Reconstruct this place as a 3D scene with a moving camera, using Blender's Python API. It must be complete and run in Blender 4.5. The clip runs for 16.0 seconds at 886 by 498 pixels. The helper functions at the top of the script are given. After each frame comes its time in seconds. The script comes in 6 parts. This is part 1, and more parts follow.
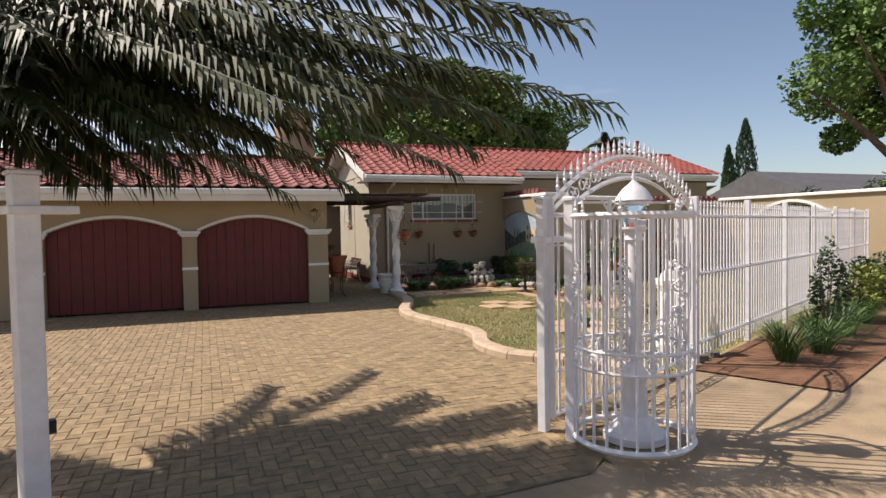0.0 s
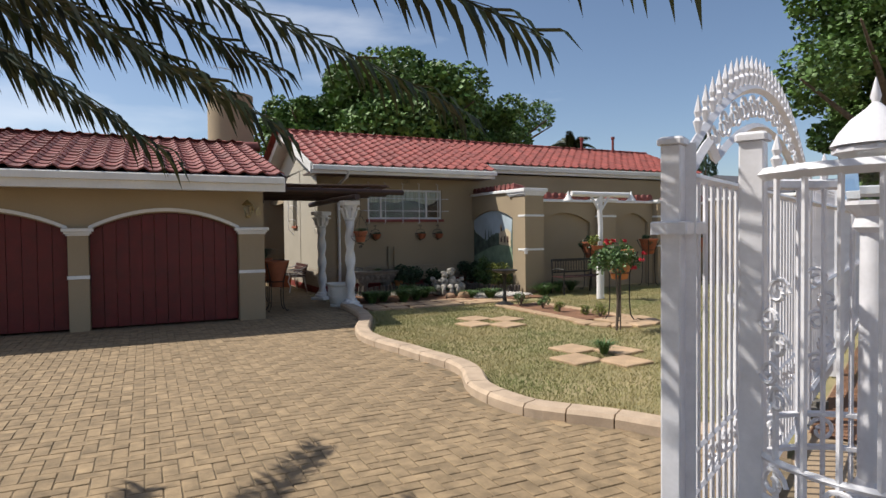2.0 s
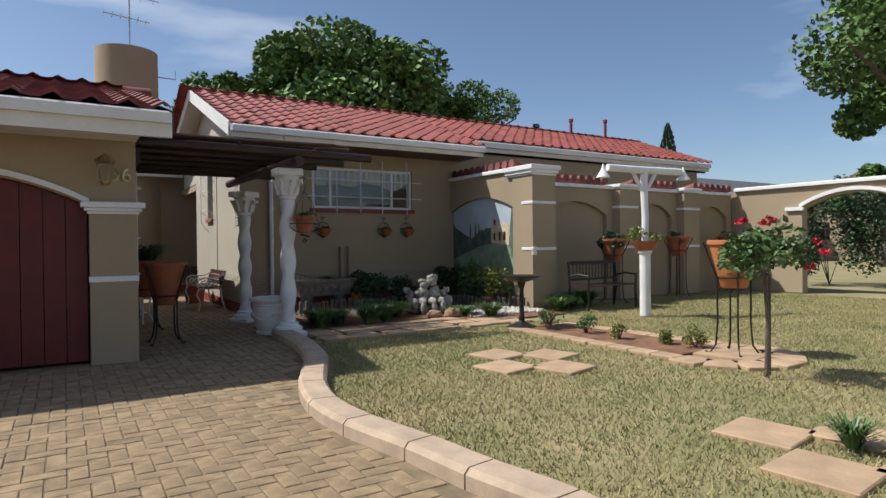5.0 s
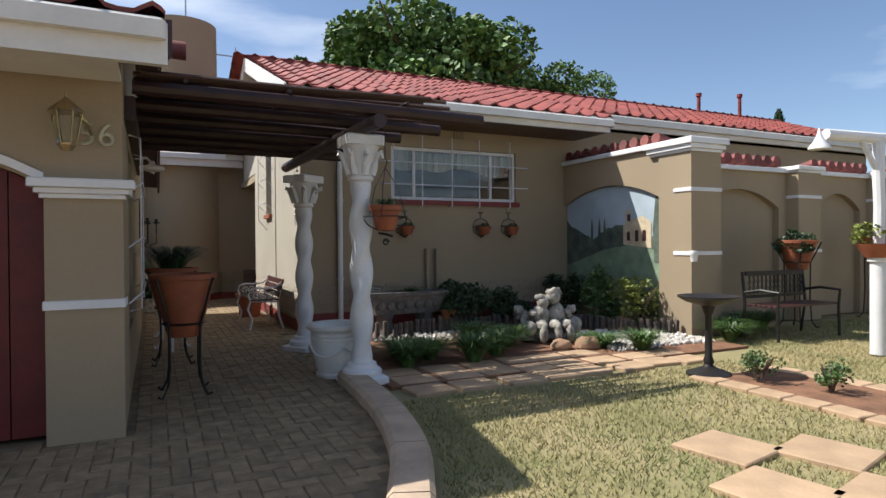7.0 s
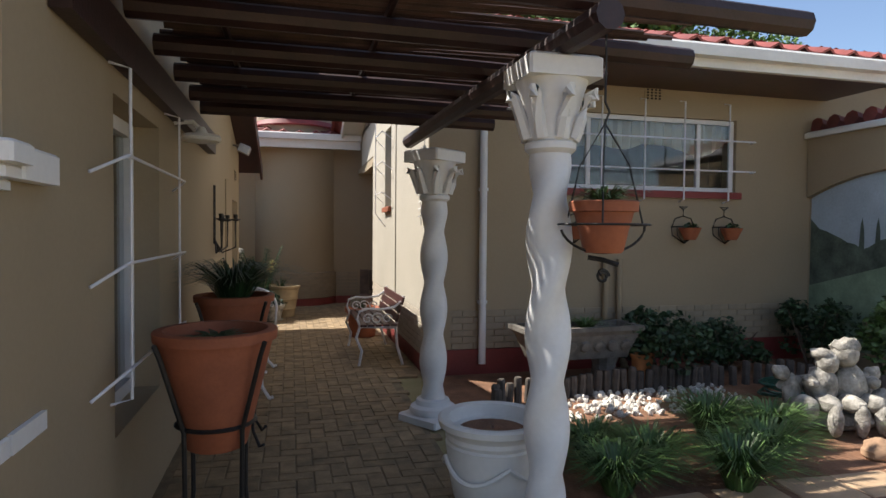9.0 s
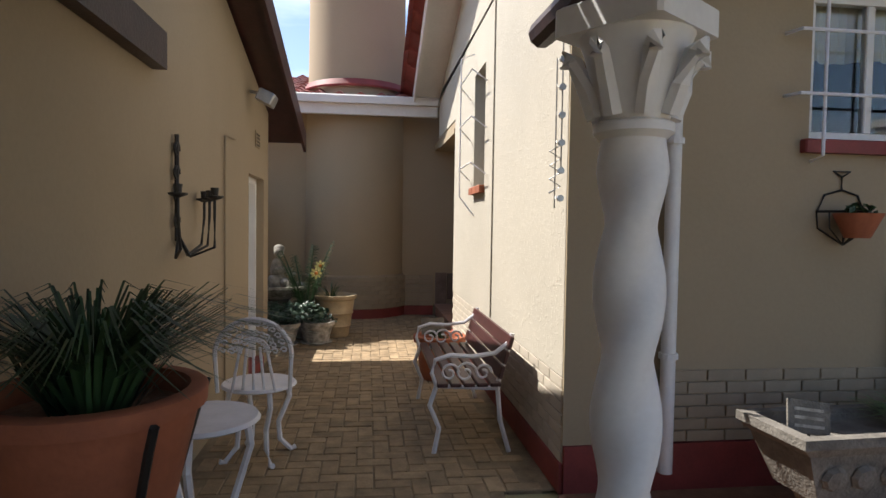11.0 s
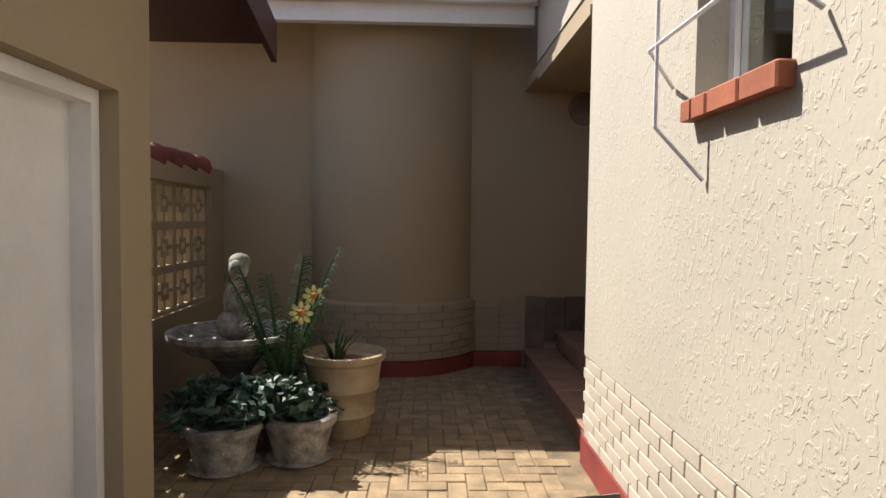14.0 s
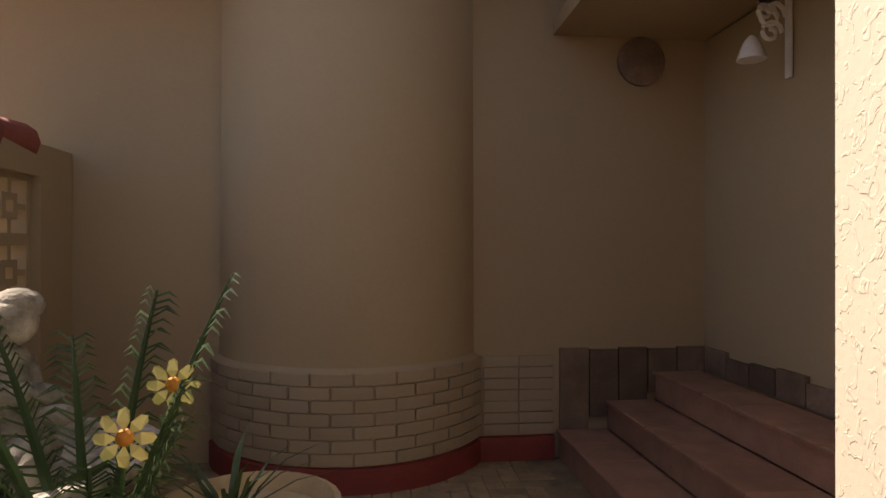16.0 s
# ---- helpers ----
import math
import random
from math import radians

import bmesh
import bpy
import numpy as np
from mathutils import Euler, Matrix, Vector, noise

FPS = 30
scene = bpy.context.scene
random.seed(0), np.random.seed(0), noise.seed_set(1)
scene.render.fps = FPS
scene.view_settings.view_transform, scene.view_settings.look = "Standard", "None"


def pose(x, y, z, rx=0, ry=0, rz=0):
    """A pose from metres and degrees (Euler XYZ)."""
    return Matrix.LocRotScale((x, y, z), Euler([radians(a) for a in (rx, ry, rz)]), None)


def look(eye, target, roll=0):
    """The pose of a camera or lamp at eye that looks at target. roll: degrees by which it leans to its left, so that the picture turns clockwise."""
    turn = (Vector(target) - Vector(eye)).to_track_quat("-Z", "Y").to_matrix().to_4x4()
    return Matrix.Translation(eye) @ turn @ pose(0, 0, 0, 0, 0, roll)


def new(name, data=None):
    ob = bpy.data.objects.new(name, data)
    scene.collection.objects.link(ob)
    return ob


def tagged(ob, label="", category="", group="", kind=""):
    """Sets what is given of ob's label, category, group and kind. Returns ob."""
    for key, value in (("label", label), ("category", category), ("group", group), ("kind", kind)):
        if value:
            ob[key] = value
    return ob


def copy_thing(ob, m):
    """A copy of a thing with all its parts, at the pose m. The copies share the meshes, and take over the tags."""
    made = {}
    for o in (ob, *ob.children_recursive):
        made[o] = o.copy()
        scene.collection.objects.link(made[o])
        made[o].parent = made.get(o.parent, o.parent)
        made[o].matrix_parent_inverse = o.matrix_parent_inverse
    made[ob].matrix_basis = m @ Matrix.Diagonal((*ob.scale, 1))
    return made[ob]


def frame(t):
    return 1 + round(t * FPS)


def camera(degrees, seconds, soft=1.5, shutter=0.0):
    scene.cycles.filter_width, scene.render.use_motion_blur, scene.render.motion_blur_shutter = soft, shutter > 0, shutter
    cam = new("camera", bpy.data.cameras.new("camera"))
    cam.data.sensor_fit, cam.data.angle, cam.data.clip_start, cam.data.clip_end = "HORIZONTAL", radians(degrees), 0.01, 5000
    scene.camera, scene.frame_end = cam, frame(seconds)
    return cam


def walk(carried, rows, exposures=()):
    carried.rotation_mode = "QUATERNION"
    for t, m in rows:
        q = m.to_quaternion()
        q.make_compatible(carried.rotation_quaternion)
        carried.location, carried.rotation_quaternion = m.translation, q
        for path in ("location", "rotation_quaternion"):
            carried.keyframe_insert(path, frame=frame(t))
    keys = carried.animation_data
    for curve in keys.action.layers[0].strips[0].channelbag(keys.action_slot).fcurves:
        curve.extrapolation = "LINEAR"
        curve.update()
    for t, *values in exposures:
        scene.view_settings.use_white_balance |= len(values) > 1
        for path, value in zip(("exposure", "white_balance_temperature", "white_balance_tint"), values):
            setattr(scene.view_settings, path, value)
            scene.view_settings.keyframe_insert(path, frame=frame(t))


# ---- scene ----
cam = camera(72.5, 16.0)
PATH = [
    (0, (0.469, 0.288, 1.629), (1.202, 2.147, 1.56), -0.9),
    (0.5, (0.588, 0.891, 1.58), (1.343, 2.741, 1.515), -0.9),
    (1, (0.717, 1.465, 1.578), (1.501, 3.304, 1.516), -0.8),
    (1.5, (0.907, 2.143, 1.565), (1.74, 3.961, 1.506), -0.62),
    (2, (1.131, 2.75, 1.515), (2.015, 4.543, 1.462), -0.6),
    (2.5, (1.405, 3.372, 1.398), (2.337, 5.14, 1.357), -0.55),
    (3, (1.662, 4.051, 1.353), (2.65, 5.79, 1.312), -0.57),
    (5.5, (2.568, 7.547, 1.179), (3.633, 9.24, 1.163), -0.6),
    (6, (2.777, 8.209, 1.182), (3.81, 9.921, 1.165), -0.7),
    (6.5, (3.046, 8.907, 1.198), (4.014, 10.658, 1.18), -0.6),
    (7, (3.227, 9.514, 1.231), (4.091, 11.318, 1.214), -0.4),
    (7.5, (3.4, 10.232, 1.233), (4.181, 12.074, 1.219), -0.2),
    (8, (3.545, 10.896, 1.271), (4.216, 12.78, 1.256), -0.2),
    (8.5, (3.68, 11.622, 1.322), (4.257, 13.537, 1.297), 0.3),
    (9, (3.766, 12.166, 1.434), (4.255, 14.104, 1.377), 0.5),
    (9.5, (3.815, 12.883, 1.495), (4.213, 14.841, 1.419), 0.5),
    (10, (3.885, 13.536, 1.48), (4.218, 15.506, 1.393), 0.9),
    (12.5, (4.192, 17.017, 1.316), (4.339, 19.01, 1.254), 0.1),
    (13, (4.173, 17.611, 1.317), (4.277, 19.607, 1.249), 0.2),
    (14, (4.172, 18.715, 1.363), (4.23, 20.712, 1.268), 0.7),
    (15, (4.075, 19.805, 1.312), (4.141, 21.803, 1.251), 0.7),
    (15.5, (4.066, 20.279, 1.29), (4.165, 22.276, 1.249), 0.9),
    (16, (4.04, 20.774, 1.245), (4.246, 22.763, 1.252), 0.1),
]
walk(cam, [(t, look(eye, target, roll)) for t, eye, target, roll in PATH],
     [(0, 0.4, 7100, 14), (1.5, 0.3, 6650, 11), (3, 0.12, 6350, 9), (6, 0.28, 6250, 9), (7.5, 0.7, 6350, 10), (8.5, 0.85, 6450, 10), (10, 1.15, 6550, 11), (12.3, 1.15, 6300, 11), (13.5, 1.1, 6400, 11), (14.5, 1.0, 6600, 12), (15, 0.88, 6700, 13), (15.5, 0.98, 7200, 16), (16, 1.3, 7900, 20)])

# ---- daylight ----
SUN_WAY = Vector((-0.66, 0.44, 1.0)).normalized()
world = bpy.data.worlds.new("sky")
scene.world = world
world.use_nodes = True
wn = world.node_tree.nodes
sky = wn.new("ShaderNodeTexSky")
sky.sky_type = 'NISHITA'
sky.sun_disc = False
sky.sun_elevation = math.asin(SUN_WAY.z)
sky.sun_rotation = math.atan2(SUN_WAY.x, SUN_WAY.y)
sky.altitude = 1500
sky.dust_density = 3.0
wn["Background"].inputs[1].default_value = 0.105
wl_ = world.node_tree.links
wtc = wn.new("ShaderNodeTexCoord")
wmap = wn.new("ShaderNodeMapping")
wmap.inputs["Scale"].default_value = (1.2, 1.2, 5.0)
wno = wn.new("ShaderNodeTexNoise")
wno.inputs["Scale"].default_value, wno.inputs["Detail"].default_value = 1.6, 6.0
wramp = wn.new("ShaderNodeValToRGB")
wramp.color_ramp.elements[0].position, wramp.color_ramp.elements[1].position = 0.5, 0.8
wramp.color_ramp.elements[0].color, wramp.color_ramp.elements[1].color = (0, 0, 0, 1), (0.75, 0.75, 0.75, 1)
wmix = wn.new("ShaderNodeMix")
wmix.data_type = 'RGBA'
wmix.inputs["B"].default_value = (9.0, 9.2, 9.6, 1)
wl_.new(wtc.outputs["Generated"], wmap.inputs["Vector"])
wl_.new(wmap.outputs[0], wno.inputs["Vector"])
wl_.new(wno.outputs[0], wramp.inputs[0])
wl_.new(wramp.outputs[0], wmix.inputs["Factor"])
wl_.new(sky.outputs[0], wmix.inputs["A"])
wl_.new(wmix.outputs["Result"], wn["Background"].inputs[0])
sun_data = bpy.data.lights.new("sun", 'SUN')
sun_data.energy = 4.8
sun_data.angle = radians(0.55)
sun_data.color = (1.0, 0.95, 0.87)
sun = new("sun", sun_data)
sun.matrix_world = look(SUN_WAY * 60, (0, 0, 0))


# ---- materials ----
def mat(name, c, rough=0.8, vary=0.25, scale=6.0, bump=0.3, bscale=60.0, stain=None, metal=0.0, coords="Object", rand=0.0, dist=0.004):
    """Plain surface: colour varied at two scales, with fine relief; rand: change from piece to piece."""
    m = bpy.data.materials.new(name)
    m.use_nodes = True
    n, k = m.node_tree.nodes, m.node_tree.links
    b = n["Principled BSDF"]
    b.inputs["Roughness"].default_value, b.inputs["Metallic"].default_value = rough, metal
    tc = n.new("ShaderNodeTexCoord")
    def noise_at(s, d=4.0):
        t = n.new("ShaderNodeTexNoise")
        t.inputs["Scale"].default_value, t.inputs["Detail"].default_value = s, d
        k.new(tc.outputs[coords], t.inputs["Vector"])
        return t
    big, fine = noise_at(scale), noise_at(bscale, 3.0)
    ramp = n.new("ShaderNodeValToRGB")
    ramp.color_ramp.elements[0].position, ramp.color_ramp.elements[1].position = 0.3, 0.72
    lo = stain if stain else [v * (1 - vary) for v in c]
    ramp.color_ramp.elements[0].color = (*lo, 1)
    ramp.color_ramp.elements[1].color = (*[min(1, v * (1 + vary * 0.5)) for v in c], 1)
    k.new(big.outputs[0], ramp.inputs[0])
    hsv = n.new("ShaderNodeHueSaturation")
    k.new(ramp.outputs[0], hsv.inputs["Color"])
    val = n.new("ShaderNodeMapRange")
    val.inputs["To Min"].default_value, val.inputs["To Max"].default_value = 1 - vary * 0.6, 1 + vary * 0.6
    k.new(fine.outputs[0], val.inputs["Value"])
    last = val.outputs[0]
    if rand:
        info = n.new("ShaderNodeObjectInfo")
        geo = n.new("ShaderNodeNewGeometry")
        add = n.new("ShaderNodeMath"); add.operation = 'ADD'
        fr = n.new("ShaderNodeMath"); fr.operation = 'FRACT'
        k.new(info.outputs["Random"], add.inputs[0]); k.new(geo.outputs["Random Per Island"], add.inputs[1])
        k.new(add.outputs[0], fr.inputs[0])
        r = n.new("ShaderNodeMapRange")
        r.inputs["To Min"].default_value, r.inputs["To Max"].default_value = 1 - rand, 1 + rand
        k.new(fr.outputs[0], r.inputs["Value"])
        mul = n.new("ShaderNodeMath"); mul.operation = 'MULTIPLY'
        k.new(last, mul.inputs[0]); k.new(r.outputs[0], mul.inputs[1])
        last = mul.outputs[0]
    k.new(last, hsv.inputs["Value"])
    k.new(hsv.outputs[0], b.inputs["Base Color"])
    if bump:
        bp = n.new("ShaderNodeBump")
        bp.inputs["Strength"].default_value, bp.inputs["Distance"].default_value = bump, dist
        k.new(fine.outputs[0], bp.inputs["Height"])
        k.new(bp.outputs[0], b.inputs["Normal"])
    return m


def plaster(name, c, rough_skin):
    """Painted plaster; rough_skin: trowelled-on raised flakes."""
    m = mat(name, c, 0.85, 0.1, 0.7, 0.25, 45.0, dist=0.004)
    n, k = m.node_tree.nodes, m.node_tree.links
    if rough_skin:
        tc = n.new("ShaderNodeTexCoord")
        mp = n.new("ShaderNodeMapping"); mp.inputs["Scale"].default_value = (1, 1, 0.75)
        t = n.new("ShaderNodeTexNoise"); t.inputs["Scale"].default_value, t.inputs["Detail"].default_value = 30.0, 2.5
        t.inputs["Distortion"].default_value = 1.2
        r = n.new("ShaderNodeValToRGB")
        r.color_ramp.elements[0].position, r.color_ramp.elements[1].position = 0.56, 0.60
        bp = n.new("ShaderNodeBump"); bp.inputs["Strength"].default_value, bp.inputs["Distance"].default_value = 0.5, 0.004
        old = [x for x in n if x.bl_idname == "ShaderNodeBump" and x != bp][0]
        k.new(tc.outputs["Object"], mp.inputs["Vector"]); k.new(mp.outputs[0], t.inputs["Vector"])
        k.new(t.outputs[0], r.inputs[0]); k.new(r.outputs[0], bp.inputs["Height"])
        k.new(old.outputs[0], bp.inputs["Normal"]); k.new(bp.outputs[0], n["Principled BSDF"].inputs["Normal"])
    return m


M = dict(
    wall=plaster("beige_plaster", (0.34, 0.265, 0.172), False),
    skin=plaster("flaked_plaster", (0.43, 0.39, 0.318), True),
    white=mat("white_paint", (0.74, 0.73, 0.72), 0.5, 0.1, 3, 0.15, 40),
    iron_white=mat("white_iron", (0.72, 0.71, 0.74), 0.4, 0.12, 9, 0.1, 60),
    fascia=mat("fascia_board", (0.72, 0.70, 0.66), 0.55, 0.12, 2, 0.1, 30),
    tile=mat("clay_tile", (0.25, 0.055, 0.042), 0.6, 0.35, 3, 0.35, 40, rand=0.2),
    tile_dark=mat("old_tile", (0.22, 0.06, 0.05), 0.7, 0.4, 3, 0.35, 40, rand=0.25),
    door_red=mat("red_wood", (0.12, 0.008, 0.008), 0.5, 0.3, 5, 0.25, 30),
    red_paint=mat("oxide_red", (0.22, 0.035, 0.03), 0.6, 0.3, 4, 0.3, 50),
    paver=mat("paver", (0.28, 0.20, 0.115), 0.9, 0.35, 9, 0.5, 90, rand=0.15, coords="Object"),
    kerb=mat("kerb_stone", (0.46, 0.35, 0.25), 0.9, 0.22, 5, 0.4, 70),
    joint=mat("joint_sand", (0.2, 0.15, 0.09), 0.95, 0.4, 8, 0.4, 80),
    lawn=mat("lawn_soil", (0.30, 0.24, 0.13), 0.95, 0.3, 1.3, 0.6, 60, stain=(0.19, 0.18, 0.075)),
    dirt=mat("red_soil", (0.22, 0.11, 0.06), 0.95, 0.4, 5, 0.7, 50, dist=0.015),
    road=mat("verge", (0.34, 0.25, 0.16), 0.95, 0.35, 2, 0.6, 60),
    slab=mat("sandstone_slab", (0.45, 0.31, 0.19), 0.85, 0.22, 4, 0.3, 60, rand=0.08),
    wood=mat("dark_pole", (0.035, 0.014, 0.012), 0.5, 0.4, 8, 0.4, 60),
    slat=mat("red_brown_slat", (0.06, 0.02, 0.018), 0.4, 0.35, 9, 0.3, 60),
    reed=mat("reed", (0.07, 0.035, 0.026), 0.7, 0.4, 9, 0.3, 60, rand=0.3),
    terra=mat("terracotta", (0.33, 0.10, 0.045), 0.75, 0.25, 5, 0.25, 50),
    terra_o=mat("orange_terracotta", (0.50, 0.185, 0.06), 0.75, 0.22, 5, 0.25, 50),
    iron=mat("black_iron", (0.025, 0.022, 0.02), 0.5, 0.3, 9, 0.2, 60, metal=0.3),
    stone=mat("cast_stone", (0.42, 0.39, 0.34), 0.9, 0.4, 14, 0.7, 70, stain=(0.13, 0.12, 0.10), dist=0.01),
    dstone=mat("mossy_stone", (0.16, 0.145, 0.125), 0.9, 0.4, 10, 0.7, 70, dist=0.01),
    pebble=mat("white_pebble", (0.62, 0.58, 0.52), 0.7, 0.25, 9, 0.2, 60, rand=0.3),
    rock=mat("river_rock", (0.36, 0.22, 0.13), 0.85, 0.35, 6, 0.5, 40),
    log=mat("log_edge", (0.10, 0.08, 0.065), 0.85, 0.4, 9, 0.5, 60, rand=0.3),
    leaf=mat("leaf", (0.075, 0.14, 0.035), 0.5, 0.3, 4, 0, 20, rand=0.45),
    leaf_d=mat("dark_leaf", (0.03, 0.065, 0.022), 0.5, 0.3, 4, 0, 20, rand=0.4),
    leaf_l=mat("lime_leaf", (0.17, 0.20, 0.035), 0.5, 0.3, 4, 0, 20, rand=0.4),
    leaf_b=mat("blue_green_leaf", (0.05, 0.095, 0.06), 0.5, 0.3, 4, 0, 20, rand=0.35),
    tree=mat("tree_leaf", (0.10, 0.185, 0.04), 0.6, 0.3, 0.6, 0, 20, rand=0.5),
    frond=mat("palm_leaf", (0.04, 0.055, 0.018), 0.6, 0.3, 3, 0, 20, rand=0.5),
    blade=mat("dry_grass", (0.35, 0.28, 0.135), 0.8, 0.3, 0.7, 0, 20, stain=(0.17, 0.2, 0.065), rand=0.3),
    bark=mat("bark", (0.13, 0.095, 0.07), 0.9, 0.4, 9, 0.7, 40, dist=0.02),
    rose=mat("red_petal", (0.55, 0.03, 0.05), 0.6, 0.2, 9, 0, 20),
    petal=mat("cream_petal", (0.75, 0.70, 0.28), 0.6, 0.15, 9, 0, 20),
    heart=mat("orange_centre", (0.5, 0.2, 0.03), 0.7, 0.2, 30, 0.3, 90),
    far_roof=mat("grey_roof", (0.10, 0.10, 0.11), 0.8, 0.2, 2, 0.1, 20),
    far_red=mat("brown_roof", (0.22, 0.085, 0.055), 0.8, 0.2, 2, 0.1, 20),
    curtain=mat("cream_cloth", (0.50, 0.45, 0.34), 0.9, 0.15, 6, 0.2, 60),
    # near-black colour stands for shade inside rooms, vent slots and far windows
    dark=mat("unlit_black", (0.02, 0.018, 0.016), 0.9, 0.2, 3, 0, 20),
    yellow=mat("sandy_glaze", (0.40, 0.31, 0.19), 0.7, 0.3, 6, 0.3, 50),
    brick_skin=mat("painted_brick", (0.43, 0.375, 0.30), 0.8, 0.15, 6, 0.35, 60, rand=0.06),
    # darker copy of painted_brick, with the shade of those walls in its colour
    brick_shade=mat("painted_brick_shade", (0.33, 0.265, 0.185), 0.8, 0.15, 6, 0.35, 60, rand=0.06),
    step=mat("red_tile", (0.29, 0.16, 0.11), 0.6, 0.25, 7, 0.2, 60, rand=0.1),
    slate=mat("slate", (0.15, 0.105, 0.08), 0.6, 0.4, 5, 0.3, 40, rand=0.4),
    hose=mat("green_hose", (0.02, 0.09, 0.06), 0.4, 0.2, 9, 0, 20),
    zinc=mat("galvanised", (0.45, 0.45, 0.45), 0.4, 0.2, 9, 0.1, 60, metal=0.8),
    brass=mat("brass", (0.45, 0.36, 0.2), 0.35, 0.3, 9, 0.1, 60, metal=0.9),
)


def glass_mat():
    m = bpy.data.materials.new("window_glass")
    m.use_nodes = True
    b = m.node_tree.nodes["Principled BSDF"]
    b.inputs["Base Color"].default_value = (0.9, 0.95, 0.95, 1)
    b.inputs["Roughness"].default_value = 0.02
    b.inputs["Transmission Weight"].default_value = 1.0
    b.inputs["IOR"].default_value = 1.45
    return m


M["glass"] = glass_mat()


# ---- mesh tools ----
class Build:
    def __init__(self):
        self.v, self.f = [], []

    def add(self, vs, fs):
        o = len(self.v)
        self.v.extend(tuple(p) for p in vs)
        self.f.extend(tuple(o + i for i in q) for q in fs)
        return self

    def box(self, x0, y0, z0, x1, y1, z1, m=None, c=0.0):
        """A box with chamfered upright and top edges (c)."""
        if c <= 0:
            vs = [Vector((x, y, z)) for z in (z0, z1) for x, y in ((x0, y0), (x1, y0), (x1, y1), (x0, y1))]
            fs = [(3, 2, 1, 0), (4, 5, 6, 7)] + [(i, (i + 1) % 4, 4 + (i + 1) % 4, 4 + i) for i in range(4)]
        else:
            def ring(d, e, z):
                return [Vector(p) for p in ((x0 + d, y0 + e, z), (x1 - d, y0 + e, z), (x1 - e, y0 + d, z), (x1 - e, y1 - d, z), (x1 - d, y1 - e, z), (x0 + d, y1 - e, z), (x0 + e, y1 - d, z), (x0 + e, y0 + d, z))]
            vs = ring(c, 0, z0) + ring(c, 0, z1 - c) + ring(c * 2, c, z1)
            fs = [tuple(range(7, -1, -1)), tuple(range(16, 24))]
            fs += [(r + i, r + (i + 1) % 8, r + 8 + (i + 1) % 8, r + 8 + i) for r in (0, 8) for i in range(8)]
        if m is not None:
            vs = [m @ p for p in vs]
        return self.add(vs, fs)

    def lathe(self, prof, n=20, m=None, close=True):
        """A turned shape from (radius, height) pairs, bottom up."""
        vs = [Vector((r * math.cos(2 * math.pi * i / n), r * math.sin(2 * math.pi * i / n), z)) for r, z in prof for i in range(n)]
        fs = [(j * n + i, j * n + (i + 1) % n, (j + 1) * n + (i + 1) % n, (j + 1) * n + i) for j in range(len(prof) - 1) for i in range(n)]
        if close:
            fs += [tuple(range(n - 1, -1, -1)), tuple((len(prof) - 1) * n + i for i in range(n))]
        if m is not None:
            vs = [m @ p for p in vs]
        return self.add(vs, fs)

    def tube(self, pts, r, n=6, r1=None):
        """A round bar along points."""
        pts = [Vector(p) for p in pts]
        vs, fs = [], []
        for j, p in enumerate(pts):
            d = (pts[min(j + 1, len(pts) - 1)] - pts[max(j - 1, 0)]).normalized()
            a = d.cross(Vector((0, 0, 1)) if abs(d.z) < 0.9 else Vector((1, 0, 0))).normalized()
            b = d.cross(a)
            q = r if r1 is None else r + (r1 - r) * j / max(1, len(pts) - 1)
            vs += [p + (a * math.cos(2 * math.pi * i / n) + b * math.sin(2 * math.pi * i / n)) * q for i in range(n)]
        for j in range(len(pts) - 1):
            fs += [(j * n + (i + 1) % n, j * n + i, (j + 1) * n + i, (j + 1) * n + (i + 1) % n) for i in range(n)]
        fs += [tuple(range(n)), tuple(len(vs) - 1 - i for i in range(n))]
        return self.add(vs, fs)

    def prism(self, outline, d, m):
        """An outline in x, z pushed d along y, placed by m."""
        n = len(outline)
        vs = [m @ Vector((x, 0, z)) for x, z in outline] + [m @ Vector((x, d, z)) for x, z in outline]
        fs = [tuple(range(n)), tuple(range(2 * n - 1, n - 1, -1))] + [((i + 1) % n, i, n + i, n + (i + 1) % n) for i in range(n)]
        return self.add(vs, fs)

    def mesh(self, name, smooth=False):
        me = bpy.data.meshes.new(name)
        me.from_pydata(self.v, [], self.f)
        if smooth:
            me.polygons.foreach_set("use_smooth", [True] * len(me.polygons))
            me.set_sharp_from_angle(angle=radians(40))
        me.update()
        return me


def part(name, b, material, parent=None, label="", smooth=False, at=None):
    me = b if isinstance(b, bpy.types.Mesh) else b.mesh(name, smooth)
    if not me.materials:
        me.materials.append(M[material])
    ob = new(name, me)
    if parent is not None:
        ob.parent = parent
    if at is not None:
        ob.matrix_basis = at
    if label:
        ob["label"] = label
    return ob


def thing(name, label, category, at=None, group="", kind=""):
    ob = new(name)
    if at is not None:
        ob.matrix_basis = at
    return tagged(ob, label, category, group, kind)


def solid(name, b, material, label, category, kind="structure", smooth=False):
    return tagged(part(name, b, material, smooth=smooth), label, category, "", kind)


def arch_pts(x0, x1, spring, apex, n=14):
    """Points of a flat arch from x0 to x1."""
    return [(x0 + (x1 - x0) * i / n, spring + (apex - spring) * (1 - (2 * i / n - 1) ** 2)) for i in range(n + 1)]


def swap(x, y, z=0):
    """Pose for prisms in walls that run along y, facing -x."""
    return Matrix(((0, 1, 0, x), (1, 0, 0, y), (0, 0, 1, z), (0, 0, 0, 1)))


